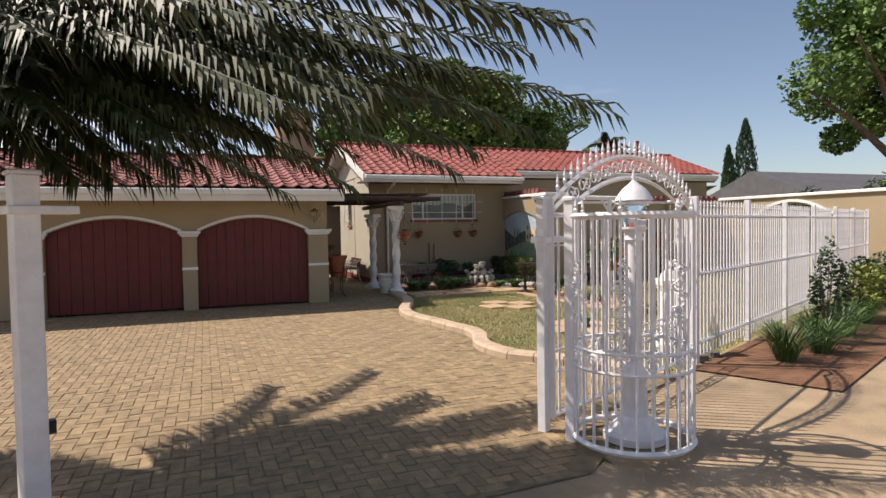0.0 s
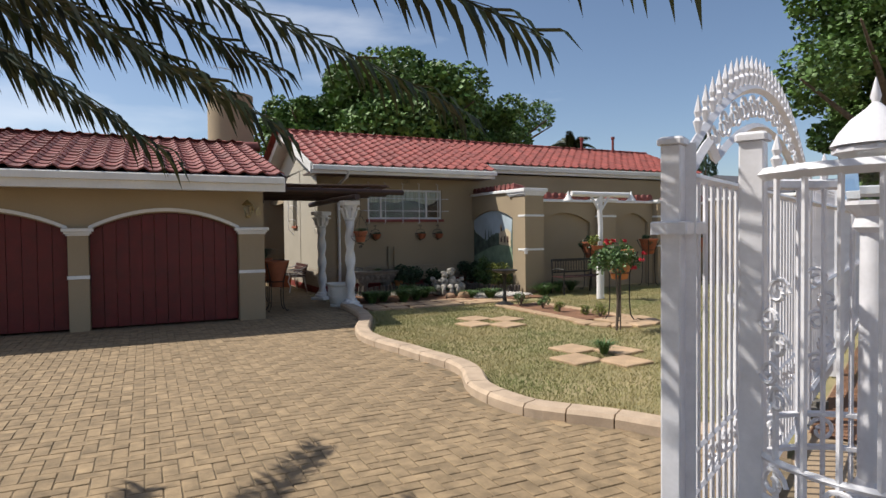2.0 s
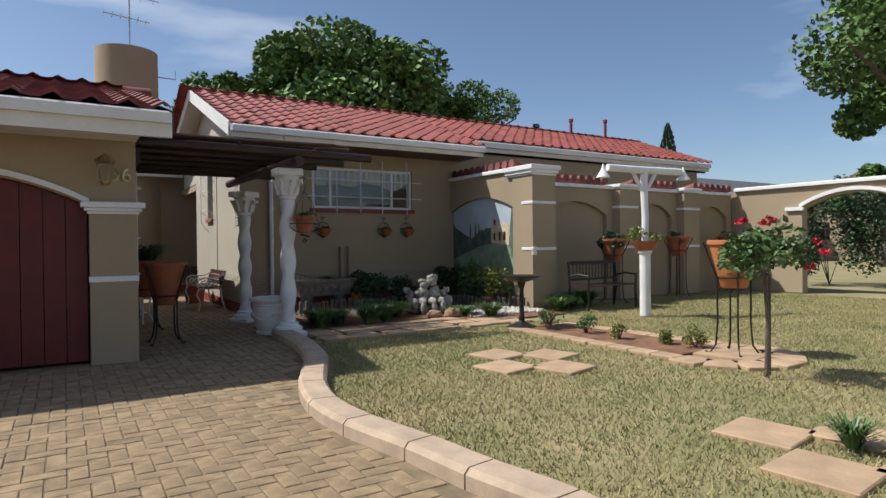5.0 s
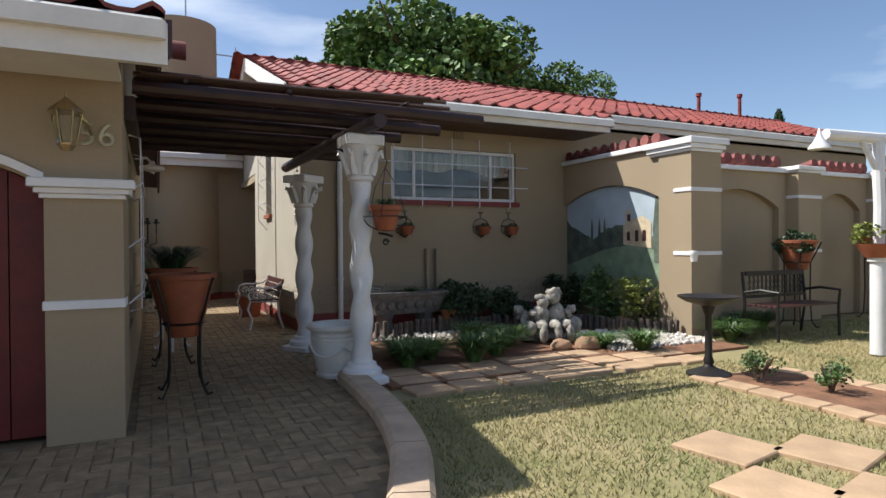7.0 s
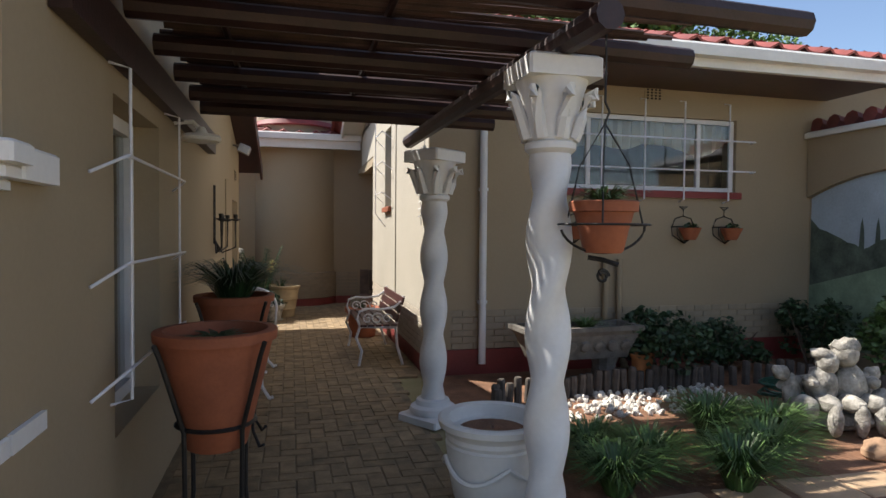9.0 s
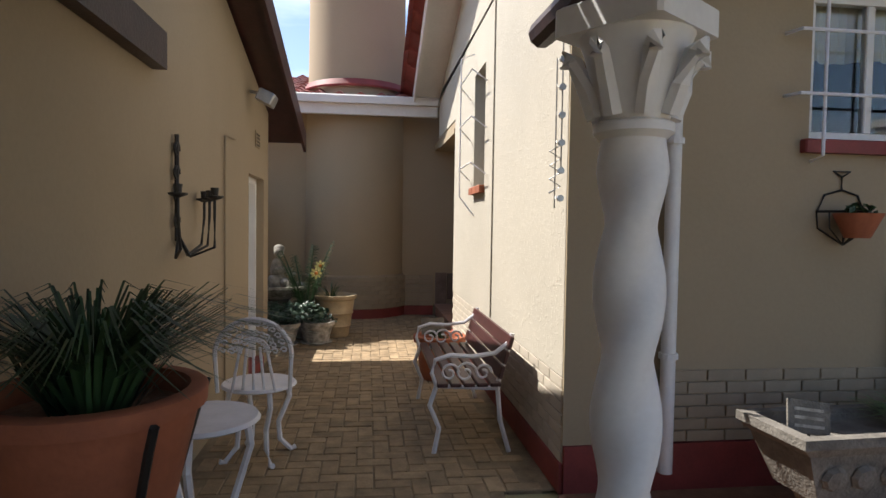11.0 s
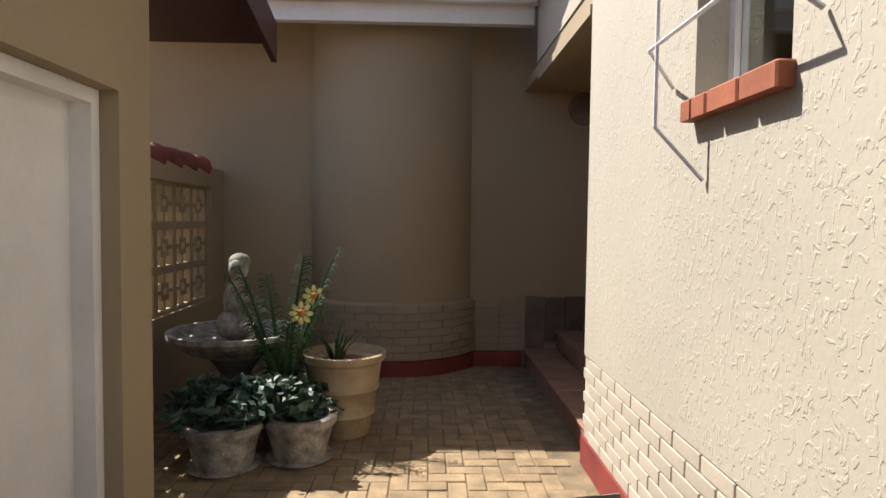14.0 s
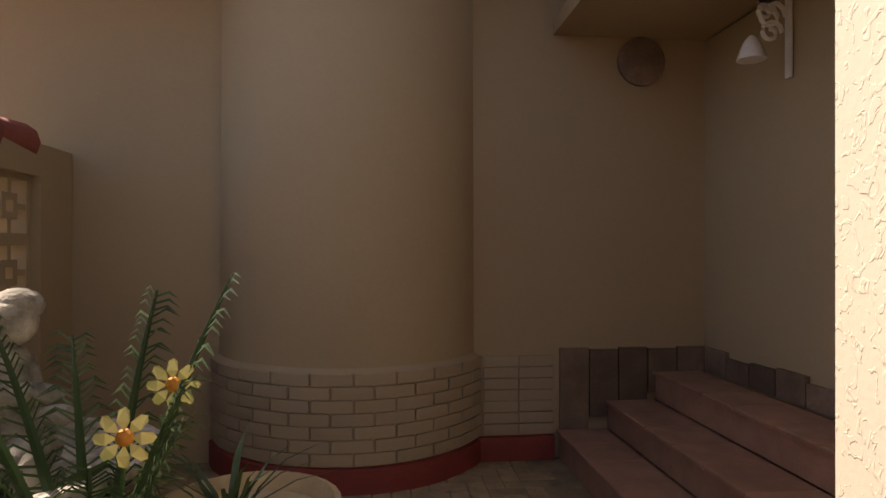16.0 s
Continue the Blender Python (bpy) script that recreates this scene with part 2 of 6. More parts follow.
# ---- ground ----
solid("ground", Build().box(-220, -220, -0.6, 220, 220, -0.02), "lawn", "dry lawn and open ground around the house", "ground")
solid("verge", Build().box(-40, -30, -0.3, 40, 3.7, -0.012).add([(3.05, 3.7, -0.012), (40, 3.7, -0.012), (40, 21.7, -0.012), (5.75, 5.68, -0.012), (3.05, 4.4, -0.012)], [(0, 1, 2, 3, 4)]), "road", "sandy verge outside the gate", "verge")
drive_edge = [(4.92, 5.3), (4.55, 5.9), (4.33, 6.3), (4.1, 6.6), (3.9, 6.9), (3.82, 7.35), (3.86, 7.8), (4.08, 8.35), (4.12, 8.8), (4.03, 9.3), (3.97, 9.8), (3.86, 10.4), (3.85, 11.0), (3.98, 11.6), (4.17, 12.1), (4.43, 12.75), (4.6, 13.5), (4.67, 14.2), (4.7, 14.8)]


def smooth_line(p, k=4):
    out = []
    for i in range(len(p) - 1):
        a, b, c, d = [Vector(p[max(0, min(len(p) - 1, j))]) for j in (i - 1, i, i + 1, i + 2)]
        for s in range(k):
            t = s / k
            out.append(0.5 * (2 * b + (c - a) * t + (2 * a - 5 * b + 4 * c - d) * t * t + (3 * b - a - 3 * c + d) * t ** 3))
    return out + [Vector(p[-1])]


EDGE = smooth_line(drive_edge)
bed = Build()
row = [(p.x, p.y) for p in EDGE] + [(4.78, 18.0), (5.07, 18.0), (5.3, 22.1), (5.3, 26)]
vs = [(-14, y, -0.004) for x, y in row] + [(x, y, -0.004) for x, y in row]
bed.add(vs, [(i, len(row) + i, len(row) + i + 1, i + 1) for i in range(len(row) - 1)])
bed.add([(-14, 2.6, -0.004), (2.8, 3.6, -0.004), (4.95, 5.3, -0.004), (-14, 5.3, -0.004)], [(0, 1, 2, 3)])
solid("driveway", bed, "joint", "sandy joints under the brick paving", "driveway")

# kerb along the lawn
kerb = thing("kerb", "pale sandstone-coloured kerb curving along the lawn", "kerb", kind="structure")
i = 0
while i < len(EDGE) - 4:
    seg = EDGE[i:i + 5]
    b = Build()
    prof = [(0.0, -0.05), (0.0, 0.07), (0.03, 0.10), (0.2, 0.10), (0.23, 0.07), (0.23, -0.05)]
    vs = []
    for j, p in enumerate(seg):
        q0, q1 = EDGE[max(0, i + j - 1)], EDGE[min(len(EDGE) - 1, i + j + 1)]
        d = (q1 - q0).normalized()
        side = Vector((d.y, -d.x))
        pull = d * (0.006 if j == 0 else -0.006 if j == 4 else 0)
        vs += [(p.x + pull.x + side.x * u, p.y + pull.y + side.y * u, w) for u, w in prof]
    n = len(prof)
    fs = [(j * n + k, j * n + (k + 1) % n, (j + 1) * n + (k + 1) % n, (j + 1) * n + k) for j in range(4) for k in range(n)]
    fs += [tuple(range(n)), tuple(4 * n + k for k in range(n - 1, -1, -1))]
    part("kerb_stone", b.add(vs, fs), "kerb", kerb)
    i += 4

# ---- garage ----
def arched_wall(b, x0, x1, z1, openings, m, depth, z0=0.0):
    """A wall in x, z with flat-arched openings (x0, x1, spring, apex, sill)."""
    cur = x0
    for a0, a1, sp, ap, sill in openings:
        b.prism([(cur, z0), (a0, z0), (a0, z1), (cur, z1)], depth, m)
        pts = arch_pts(a0, a1, sp, ap)
        for p, q in zip(pts, pts[1:]):
            b.prism([p, q, (q[0], z1), (p[0], z1)], depth, m)
        if sill > z0:
            b.prism([(a0, z0), (a1, z0), (a1, sill), (a0, sill)], depth, m)
        cur = a1
    b.prism([(cur, z0), (x1, z0), (x1, z1), (cur, z1)], depth, m)
    return b


G_OPEN = [(-2.42, 0.03, 1.61, 1.91, 0), (0.32, 2.62, 1.61, 1.91, 0)]
wg = arched_wall(Build(), -4.2, 3.05, 2.62, G_OPEN, pose(0, 13.95, 0), 0.23)
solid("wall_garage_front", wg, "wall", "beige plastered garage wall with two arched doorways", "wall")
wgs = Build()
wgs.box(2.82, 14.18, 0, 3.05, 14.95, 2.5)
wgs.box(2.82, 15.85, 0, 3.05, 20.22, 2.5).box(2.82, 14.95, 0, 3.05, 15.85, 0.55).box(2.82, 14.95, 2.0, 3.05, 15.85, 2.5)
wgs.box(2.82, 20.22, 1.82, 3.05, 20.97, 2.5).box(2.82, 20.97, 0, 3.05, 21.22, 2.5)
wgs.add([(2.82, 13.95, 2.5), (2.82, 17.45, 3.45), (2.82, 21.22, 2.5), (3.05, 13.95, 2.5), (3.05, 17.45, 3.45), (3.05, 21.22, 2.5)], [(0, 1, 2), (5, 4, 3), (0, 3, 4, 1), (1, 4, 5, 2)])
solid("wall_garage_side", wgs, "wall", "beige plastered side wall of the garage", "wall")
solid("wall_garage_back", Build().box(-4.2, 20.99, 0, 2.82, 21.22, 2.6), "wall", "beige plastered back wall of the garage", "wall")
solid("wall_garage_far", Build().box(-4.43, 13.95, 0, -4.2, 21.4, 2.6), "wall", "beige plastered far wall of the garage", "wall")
for a0, a1, sp, ap, sill in G_OPEN:
    d = thing("garage_door", "dark red panelled double garage door, closed", "garage door", pose(0, 14.06, 0), "garage doors")
    k = 12
    w = (a1 - a0 - 0.02) / k
    for j in range(k):
        u0, u1 = a0 + 0.01 + j * w, a0 + 0.01 + (j + 1) * w - 0.008
        def top(u):
            return sp + (ap - sp) * (1 - (2 * (u - a0) / (a1 - a0) - 1) ** 2) - 0.005
        part("plank", Build().prism([(u0, 0.03), (u1, 0.03), (u1, top(u1)), (u0, top(u0))], 0.04, pose(0, 0, 0)), "door_red", d)
    # white moulding round the arch
    tr = Build()
    pts = arch_pts(a0, a1, sp + 0.02, ap + 0.02)
    for p, q in zip(pts, pts[1:]):
        tr.prism([p, q, (q[0], q[1] + 0.055), (p[0], p[1] + 0.055)], 0.05, pose(0, 13.905, 0))
    solid("trim_arch", tr, "white", "white moulding over the garage arch", "trim")
def capital(b, x0, x1, y, z):
    for e, h0, h1 in ((0.02, 0.0, 0.03), (0.045, 0.03, 0.065), (0.075, 0.065, 0.12)):
        b.box(x0 - e, y - e, z + h0, x1 + e, y + 0.06, z + h1, None, 0.008)
for x0, x1 in ((-2.75, -2.42), (0.03, 0.32), (2.62, 3.05)):
    solid("pilaster", Build().box(x0 + 0.003, 13.90, 0, x1 - 0.003 if x1 < 3 else x1 + 0.003, 13.948, 1.56), "wall", "beige plastered pilaster between the garage doors", "pilaster")
    c = Build()
    capital(c, x0, x1, 13.89, 1.53)
    c.box(x0 - 0.01, 13.885, 0.84, x1 + 0.012, 13.947, 0.895, None, 0.005)
    if x1 > 3:
        c.box(3.04, 13.95, 0.84, 3.065, 14.18, 0.895).box(3.04, 13.95, 1.56, 3.1, 14.2, 1.65, None, 0.008)
    solid("trim_capital", c, "white", "white moulded capital and band on the pilaster", "trim")


# ---- roof tiles ----
def tile_mesh(name, w, l):
    """A roof tile with one roll, thickness and a dropped front edge; runs up along y."""
    b = Build()
    prof = [(0, 0.012), (0.06, 0.0), (0.14, 0.0), (0.19, 0.03), (0.235, 0.055), (0.28, 0.03), (0.30, 0.008)]
    prof = [(u * w / 0.3, h) for u, h in prof]
    n = len(prof)
    vs = [(u, 0, h + 0.022) for u, h in prof] + [(u, l, h) for u, h in prof] + [(u, 0, h - 0.004) for u, h in prof]
    fs = [(i, i + 1, n + i + 1, n + i) for i in range(n - 1)] + [(2 * n + i, 2 * n + i + 1, i + 1, i) for i in range(n - 1)]
    return b.add(vs, fs)


def roof_side(parent, x0, x1, eave, ridge, near, mname):
    """Tiles over a slope from the eave line (y, z) to the ridge (y, z); near: x range whose tiles are pieces of their own."""
    w, l = 0.3, 0.36
    run = math.hypot(ridge[0] - eave[0], ridge[1] - eave[1])
    ang = math.degrees(math.atan2(ridge[1] - eave[1], abs(ridge[0] - eave[0])))
    turn = 0 if ridge[0] > eave[0] else 180
    base = pose(x0 if turn == 0 else x1, eave[0], eave[1], 0, 0, turn) @ pose(0, 0, 0, ang)
    t = tile_mesh("roof_tile", w, l + 0.04)
    me = t.mesh("roof_tile", True)
    me.materials.append(M[mname])
    rest, count = Build(), 0
    for c in range(int(run / l) + 1):
        ll = min(l + 0.04, run - c * l)
        if ll < 0.1:
            continue
        for k in range(int((x1 - x0) / w) + 1):
            m = base @ pose(k * w, c * l - 0.03, 0.004 + 0.003 * math.sin(k * 3.1 + c * 1.7))
            gx = m.translation.x
            if near[0] <= gx <= near[1] and count < 290:
                part("roof_tile", me, mname, parent, at=m)
                count += 1
            else:
                rest.add([m @ Vector(p) for p in t.v], t.f)
    if rest.v:
        r = part("roof_tiles_rest", rest, mname, parent, smooth=True)
        r["kind"] = "stuff"


def ridge_caps(parent, x0, x1, y, z, mname):
    b = Build()
    x = x0
    while x < x1:
        b.lathe([(0.10, 0), (0.115, 0.42)], 10, pose(x, y, z, 0, 90, 0), True)
        x += 0.38
    part("ridge_tiles", b, mname, parent, smooth=True)


def roof_deck(x0, x1, pts, t=0.07):
    """Boards under the tiles; pts: (y, z) from eave over ridge to eave."""
    b = Build()
    out = [(y, z - 0.02) for y, z in pts] + [(y, z - 0.02 - t) for y, z in reversed(pts)]
    b.prism(out, x1 - x0, swap(x0, 0, 0))
    return b


groof = thing("garage_roof", "low red clay tiled roof over the garage", "roof", kind="structure")
part("deck", roof_deck(-4.8, 3.3, [(13.32, 2.5), (17.45, 3.56), (22.15, 2.42)]), "slat", groof)
roof_side(groof, -4.8, 3.2, (13.3, 2.53), (17.45, 3.6), (-0.6, 3.3), "tile_dark")
roof_side(groof, -4.8, 3.2, (22.17, 2.45), (17.45, 3.6), (9, 9), "tile_dark")
ridge_caps(groof, -4.8, 3.2, 17.45, 3.58, "tile_dark")
f = Build().box(-4.8, 13.26, 2.25, 3.31, 13.318, 2.49, None, 0.006).box(-4.8, 13.20, 2.38, 3.3, 13.257, 2.5, None, 0.02)
part("fascia", f, "fascia", groof, "white gutter and fascia board")
f = Build()
for (y0, z0), (y1, z1) in (((13.3, 2.5), (17.45, 3.56)), ((17.45, 3.56), (22.15, 2.42))):
    f.add([(x, y, z + dz) for x in (3.303, 3.335) for (y, z) in ((y0, z0), (y1, z1)) for dz in (-0.19, 0.02)], [(0, 1, 3, 2), (4, 6, 7, 5), (0, 2, 6, 4), (1, 5, 7, 3), (0, 4, 5, 1), (2, 3, 7, 6)])
part("barge_board", f, "slat", groof, "dark barge board under the roof edge")
part("soffit", Build().box(-4.8, 13.32, 2.28, 3.05, 13.9, 2.31), "fascia", groof)

# ---- house ----
W0, W1, WZ0, WZ1 = 6.42, 8.6, 1.9, 2.7
wh = Build().box(5.3, 17.95, 0, W0, 18.18, 3.3).box(W1, 17.95, 0, 18.2, 18.18, 3.3).box(W0, 17.95, 0, W1, 18.18, WZ0).box(W0, 17.95, WZ1, W1, 18.18, 3.3).box(5.073, 17.932, 0.262, 5.299, 17.949, 3.03)
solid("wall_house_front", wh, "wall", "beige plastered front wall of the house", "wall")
SY0, SY1, SZ0, SZ1 = 20.2, 20.74, 1.77, 2.85
wgbl = Build()
wgbl.box(5.07, 17.95, 0.62, 5.3, SY0, 3.3).box(5.07, SY1, 0.62, 5.3, 22.05, 3.3).box(5.07, SY0, 0.62, 5.3, SY1, SZ0).box(5.07, SY0, SZ1, 5.3, SY1, 3.3).box(5.07, 22.05, 2.66, 5.3, 23.7, 3.3)
wgbl.add([(x, y, z) for x in (5.07, 5.3) for y, z in ((17.95, 3.3), (20.6, 4.33), (23.7, 3.22))], [(0, 1, 2), (5, 4, 3), (0, 3, 4, 1), (1, 4, 5, 2)])
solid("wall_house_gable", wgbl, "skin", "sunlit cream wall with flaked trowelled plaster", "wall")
solid("wall_gable_foot", Build().box(5.079, 17.955, 0.0, 5.3, 22.05, 0.619), "brick_skin", "recessed mortar bed behind painted bricks", "wall")
solid("baseboard_gable", Build().box(5.06, 17.94, 0, 5.0785, 22.06, 0.16), "red_paint", "oxide red painted plinth", "baseboard")
solid("baseboard_front", Build().box(5.08, 17.92, 0, 9.55, 17.948, 0.26), "red_paint", "oxide red painted plinth", "baseboard")
solid("wall_house_end", Build().box(17.97, 18.18, 0, 18.2, 23.5, 3.3), "wall", "beige plastered end wall", "wall")
solid("wall_house_back", Build().box(6.3, 23.5, 0, 18.2, 23.7, 3.3), "wall", "beige plastered back wall", "wall")
hroof = thing("house_roof", "long red clay tiled roof of the house", "roof", kind="structure")
SL = (4.5 - 3.2) / (20.6 - 17.07)
part("deck", roof_deck(4.72, 9.8, [(17.1, 3.18), (20.6, 4.46), (23.85, 3.26)]), "fascia", hroof)
part("deck", roof_deck(9.8, 18.6, [(17.9, 3.18 + 0.8 * SL), (20.6, 4.46), (23.85, 3.26)]), "fascia", hroof)
roof_side(hroof, 4.74, 9.8, (17.07, 3.2), (20.6, 4.5), (4.6, 9.6), "tile")
roof_side(hroof, 9.8, 18.6, (17.88, 3.2 + 0.81 * SL), (20.6, 4.5), (99, 99), "tile")
roof_side(hroof, 4.74, 18.6, (23.87, 3.28), (20.6, 4.5), (99, 99), "tile")
ridge_caps(hroof, 4.74, 18.6, 20.6, 4.49, "tile")
f = Build().box(4.7, 17.04, 2.98, 9.8, 17.097, 3.15, None, 0.006).box(4.72, 16.94, 3.06, 9.82, 17.037, 3.18, None, 0.025)
part("fascia", f, "fascia", hroof, "white gutter and fascia board")
f = Build().box(9.82, 17.83, 3.24, 18.6, 17.893, 3.44, None, 0.006).box(9.82, 17.74, 3.33, 18.6, 17.827, 3.46, None, 0.02)
part("fascia", f, "fascia", hroof, "white gutter and fascia board")
f = Build()
for (y0, z0), (y1, z1) in (((17.04, 3.16), (20.6, 4.46)), ((20.6, 4.46), (23.9, 3.24))):
    f.add([(x, y, z + dz) for x in (4.685, 4.717) for (y, z) in ((y0, z0), (y1, z1)) for dz in (-0.17, 0.06)], [(0, 1, 3, 2), (4, 6, 7, 5), (0, 2, 6, 4), (1, 5, 7, 3), (0, 4, 5, 1), (2, 3, 7, 6)])
part("barge_board", f, "fascia", hroof, "white barge board on the gable")
part("soffit", Build().box(4.72, 17.1, 2.99, 9.8, 17.95, 3.02), "slat", hroof)
part("soffit", Build().box(9.8, 17.95, 3.2, 18.6, 18.0, 3.3), "slat", hroof)

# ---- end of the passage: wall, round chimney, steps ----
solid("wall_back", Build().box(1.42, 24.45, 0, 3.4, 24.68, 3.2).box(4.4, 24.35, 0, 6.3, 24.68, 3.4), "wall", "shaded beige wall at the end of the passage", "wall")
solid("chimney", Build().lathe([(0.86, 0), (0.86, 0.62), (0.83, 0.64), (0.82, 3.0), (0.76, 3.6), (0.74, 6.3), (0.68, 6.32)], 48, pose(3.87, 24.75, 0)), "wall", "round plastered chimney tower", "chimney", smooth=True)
solid("baseboard_chimney", Build().lathe([(0.885, 0), (0.885, 0.13), (0.86, 0.14)], 48, pose(3.87, 24.75, 0)).box(4.62, 24.3, 0, 5.08, 24.345, 0.14), "red_paint", "oxide red painted plinth round the chimney", "baseboard", smooth=True)
broof = thing("back_roof", "red tiled roof behind the passage with white gutter", "roof", kind="structure")
part("deck", roof_deck(1.3, 5.05, [(23.82, 3.2), (27.5, 4.3), (30, 3.5)]), "fascia", broof)
roof_side(broof, 1.3, 5.0, (23.8, 3.23), (27.5, 4.33), (99, 99), "tile_dark")
part("fascia", Build().box(1.3, 23.72, 2.97, 5.05, 23.8, 3.21, None, 0.01).box(1.3, 23.64, 3.12, 5.06, 23.717, 3.24, None, 0.02), "fascia", broof, "white gutter and fascia board")
part("flashing", Build().lathe([(0.84, 3.42), (0.85, 3.45), (0.80, 3.54)], 40, pose(3.87, 24.75, 0), False), "red_paint", broof, "red flashing round the chimney", True)
solid("ceiling_alcove", Build().box(5.08, 22.06, 2.56, 6.29, 24.35, 2.655).box(5.06, 22.06, 2.5, 5.2, 23.6, 2.556), "wall", "plastered ceiling over the entrance", "ceiling")
solid("wall_alcove", Build().box(6.05, 22.05, 0, 6.29, 24.35, 2.55).box(5.3, 21.85, 0, 6.29, 22.05, 2.65), "wall", "shaded beige side wall of the entrance", "wall")
st = thing("entrance_steps", "three red tiled steps up to the entrance", "steps", kind="structure")
for k, x in enumerate((5.12, 5.42, 5.72)):
    part("step", Build().box(x, 22.06, 0.17 * k, 6.045, 24.34, 0.17 * (k + 1) - 0.02), "step", st)
    for j in range(8):
        y = 22.07 + j * 0.284
        part("step_tile", Build().box(x - 0.02, y, 0.17 * (k + 1) - 0.019, x + 0.285, y + 0.278, 0.17 * (k + 1), None, 0.004), "step", st)
sk = thing("stone_skirting", "dark slate skirting above the steps", "skirting", kind="structure")
for j in range(5):
    part("slate", Build().box(5.12 + j * 0.185, 24.325, 0.17 + 0.12 * min(j, 3) * 0.6, 5.295 + j * 0.185, 24.347, 0.66 - 0.01 * (j % 2)), "slate", sk)
for j in range(10):
    part("slate", Build().box(6.022, 22.1 + j * 0.22, 0.512, 6.047, 22.31 + j * 0.22, 0.66 - 0.015 * (j % 3)), "slate", sk)

# ---- lattice wall ----
lat = thing("lattice_wall", "plastered garden wall with pierced concrete blocks", "wall", kind="structure")
part("wall_foot", Build().box(2.12, 21.23, 0, 2.28, 24.44, 0.64).box(2.12, 21.23, 1.63, 2.28, 24.44, 1.8).box(2.12, 24.12, 0.64, 2.28, 24.44, 1.63), "wall", lat)
blk = Build()
S = 0.33
for a, b_ in ((0, 0.03), (S - 0.03, S)):
    blk.box(-0.035, a, 0, 0.035, b_, S).box(-0.035, 0.03, a, 0.035, S - 0.03, b_)
for a, b_ in ((0.10, 0.135), (0.195, 0.23)):
    blk.box(-0.03, a, 0.1, 0.03, b_, 0.23).box(-0.03, 0.135, a, 0.03, 0.195, b_)
for y, z in ((0.03, 0.15), (0.23, 0.15), (0.15, 0.03), (0.15, 0.23)):
    blk.box(-0.028, y, z, 0.028, y + (0.07 if z == 0.15 else 0.03), z + (0.03 if z == 0.15 else 0.07))
bme = blk.mesh("pierced_block")
for r in range(3):
    for c in range(8):
        part("pierced_block", bme, "wall", lat, at=pose(2.2, 21.43 + c * 0.335, 0.64 + r * 0.33))
cp = Build()
for j in range(9):
    cp.lathe([(0.085, 0), (0.1, 0.33)], 10, pose(2.2, 21.35 + j * 0.3, 1.8, -90, 0, 0))
part("coping_tiles", cp, "tile_dark", lat, smooth=True)

# ---- mural wall, arcade wall and far wall ----
HM = 2.54
wm = arched_wall(Build(), 15.5, 17.95, HM, [], swap(9.62, 0), 0.2)
solid("wall_mural", wm, "wall", "sunlit beige wall carrying an arched mural", "wall")
sur = Build()
pts = arch_pts(15.77, 17.93, 1.86, 2.11)
for p, q in zip(pts, pts[1:]):
    sur.prism([p, q, (q[0], HM), (p[0], HM)], 0.06, swap(9.557, 0))
solid("wall_mural_surround", sur, "wall", "plaster surround above the mural", "wall")
cop = Build().box(9.5, 15.76, HM, 9.9, 17.95, HM + 0.07, None, 0.02)
solid("trim_mural", cop, "white", "white coping moulding on the garden wall", "trim")
ct = Build()
for j in range(10):
    ct.lathe([(0.07, 0), (0.085, 0.34)], 8, pose(9.95, 15.9 + j * 0.22, HM + 0.1, 0, -80, 0))
solid("coping_tiles_mural", ct, "tile_dark", "red clay coping tiles on the garden wall", "coping", smooth=True)
XP = [(9.53, 10.08), (12.2, 12.75), (14.3, 14.85)]
aw = Build()
spans = [(10.08, 12.2), (12.75, 14.3), (14.85, 16.4)]
aw.box(10.08, 15.85, 0, 16.5, 16.0, 2.3)
solid("wall_arcade", aw, "wall", "shaded beige garden wall with blind arches", "wall")
for x0, x1 in spans:
    b = Build()
    pts = arch_pts(x0 + 0.18, x1 - 0.18, 1.75, 2.02)
    b.prism([(x0, 0.0), (x0 + 0.18, 0.0), (x0 + 0.18, 2.3), (x0, 2.3)], 0.1, pose(0, 15.749, 0))
    b.prism([(x1 - 0.18, 0.0), (x1, 0.0), (x1, 2.3), (x1 - 0.18, 2.3)], 0.1, pose(0, 15.749, 0))
    for p, q in zip(pts, pts[1:]):
        b.prism([p, q, (q[0], 2.3), (p[0], 2.3)], 0.1, pose(0, 15.749, 0))
    solid("wall_blind_arch", b, "wall", "plaster surround of a blind arch", "wall")
    c = Build()
    for j in range(int((x1 - x0) / 0.22)):
        c.lathe([(0.07, 0), (0.085, 0.34)], 8, pose(x0 + 0.11 + j * 0.22, 16.05, 2.42, 80, 0, 0))
    solid("coping_tiles", c, "tile_dark", "red clay coping tiles on the garden wall", "coping", smooth=True)
    solid("trim_arcade", Build().box(x0, 15.69, 2.3, x1, 16.05, 2.37, None, 0.02), "white", "white coping moulding", "trim")
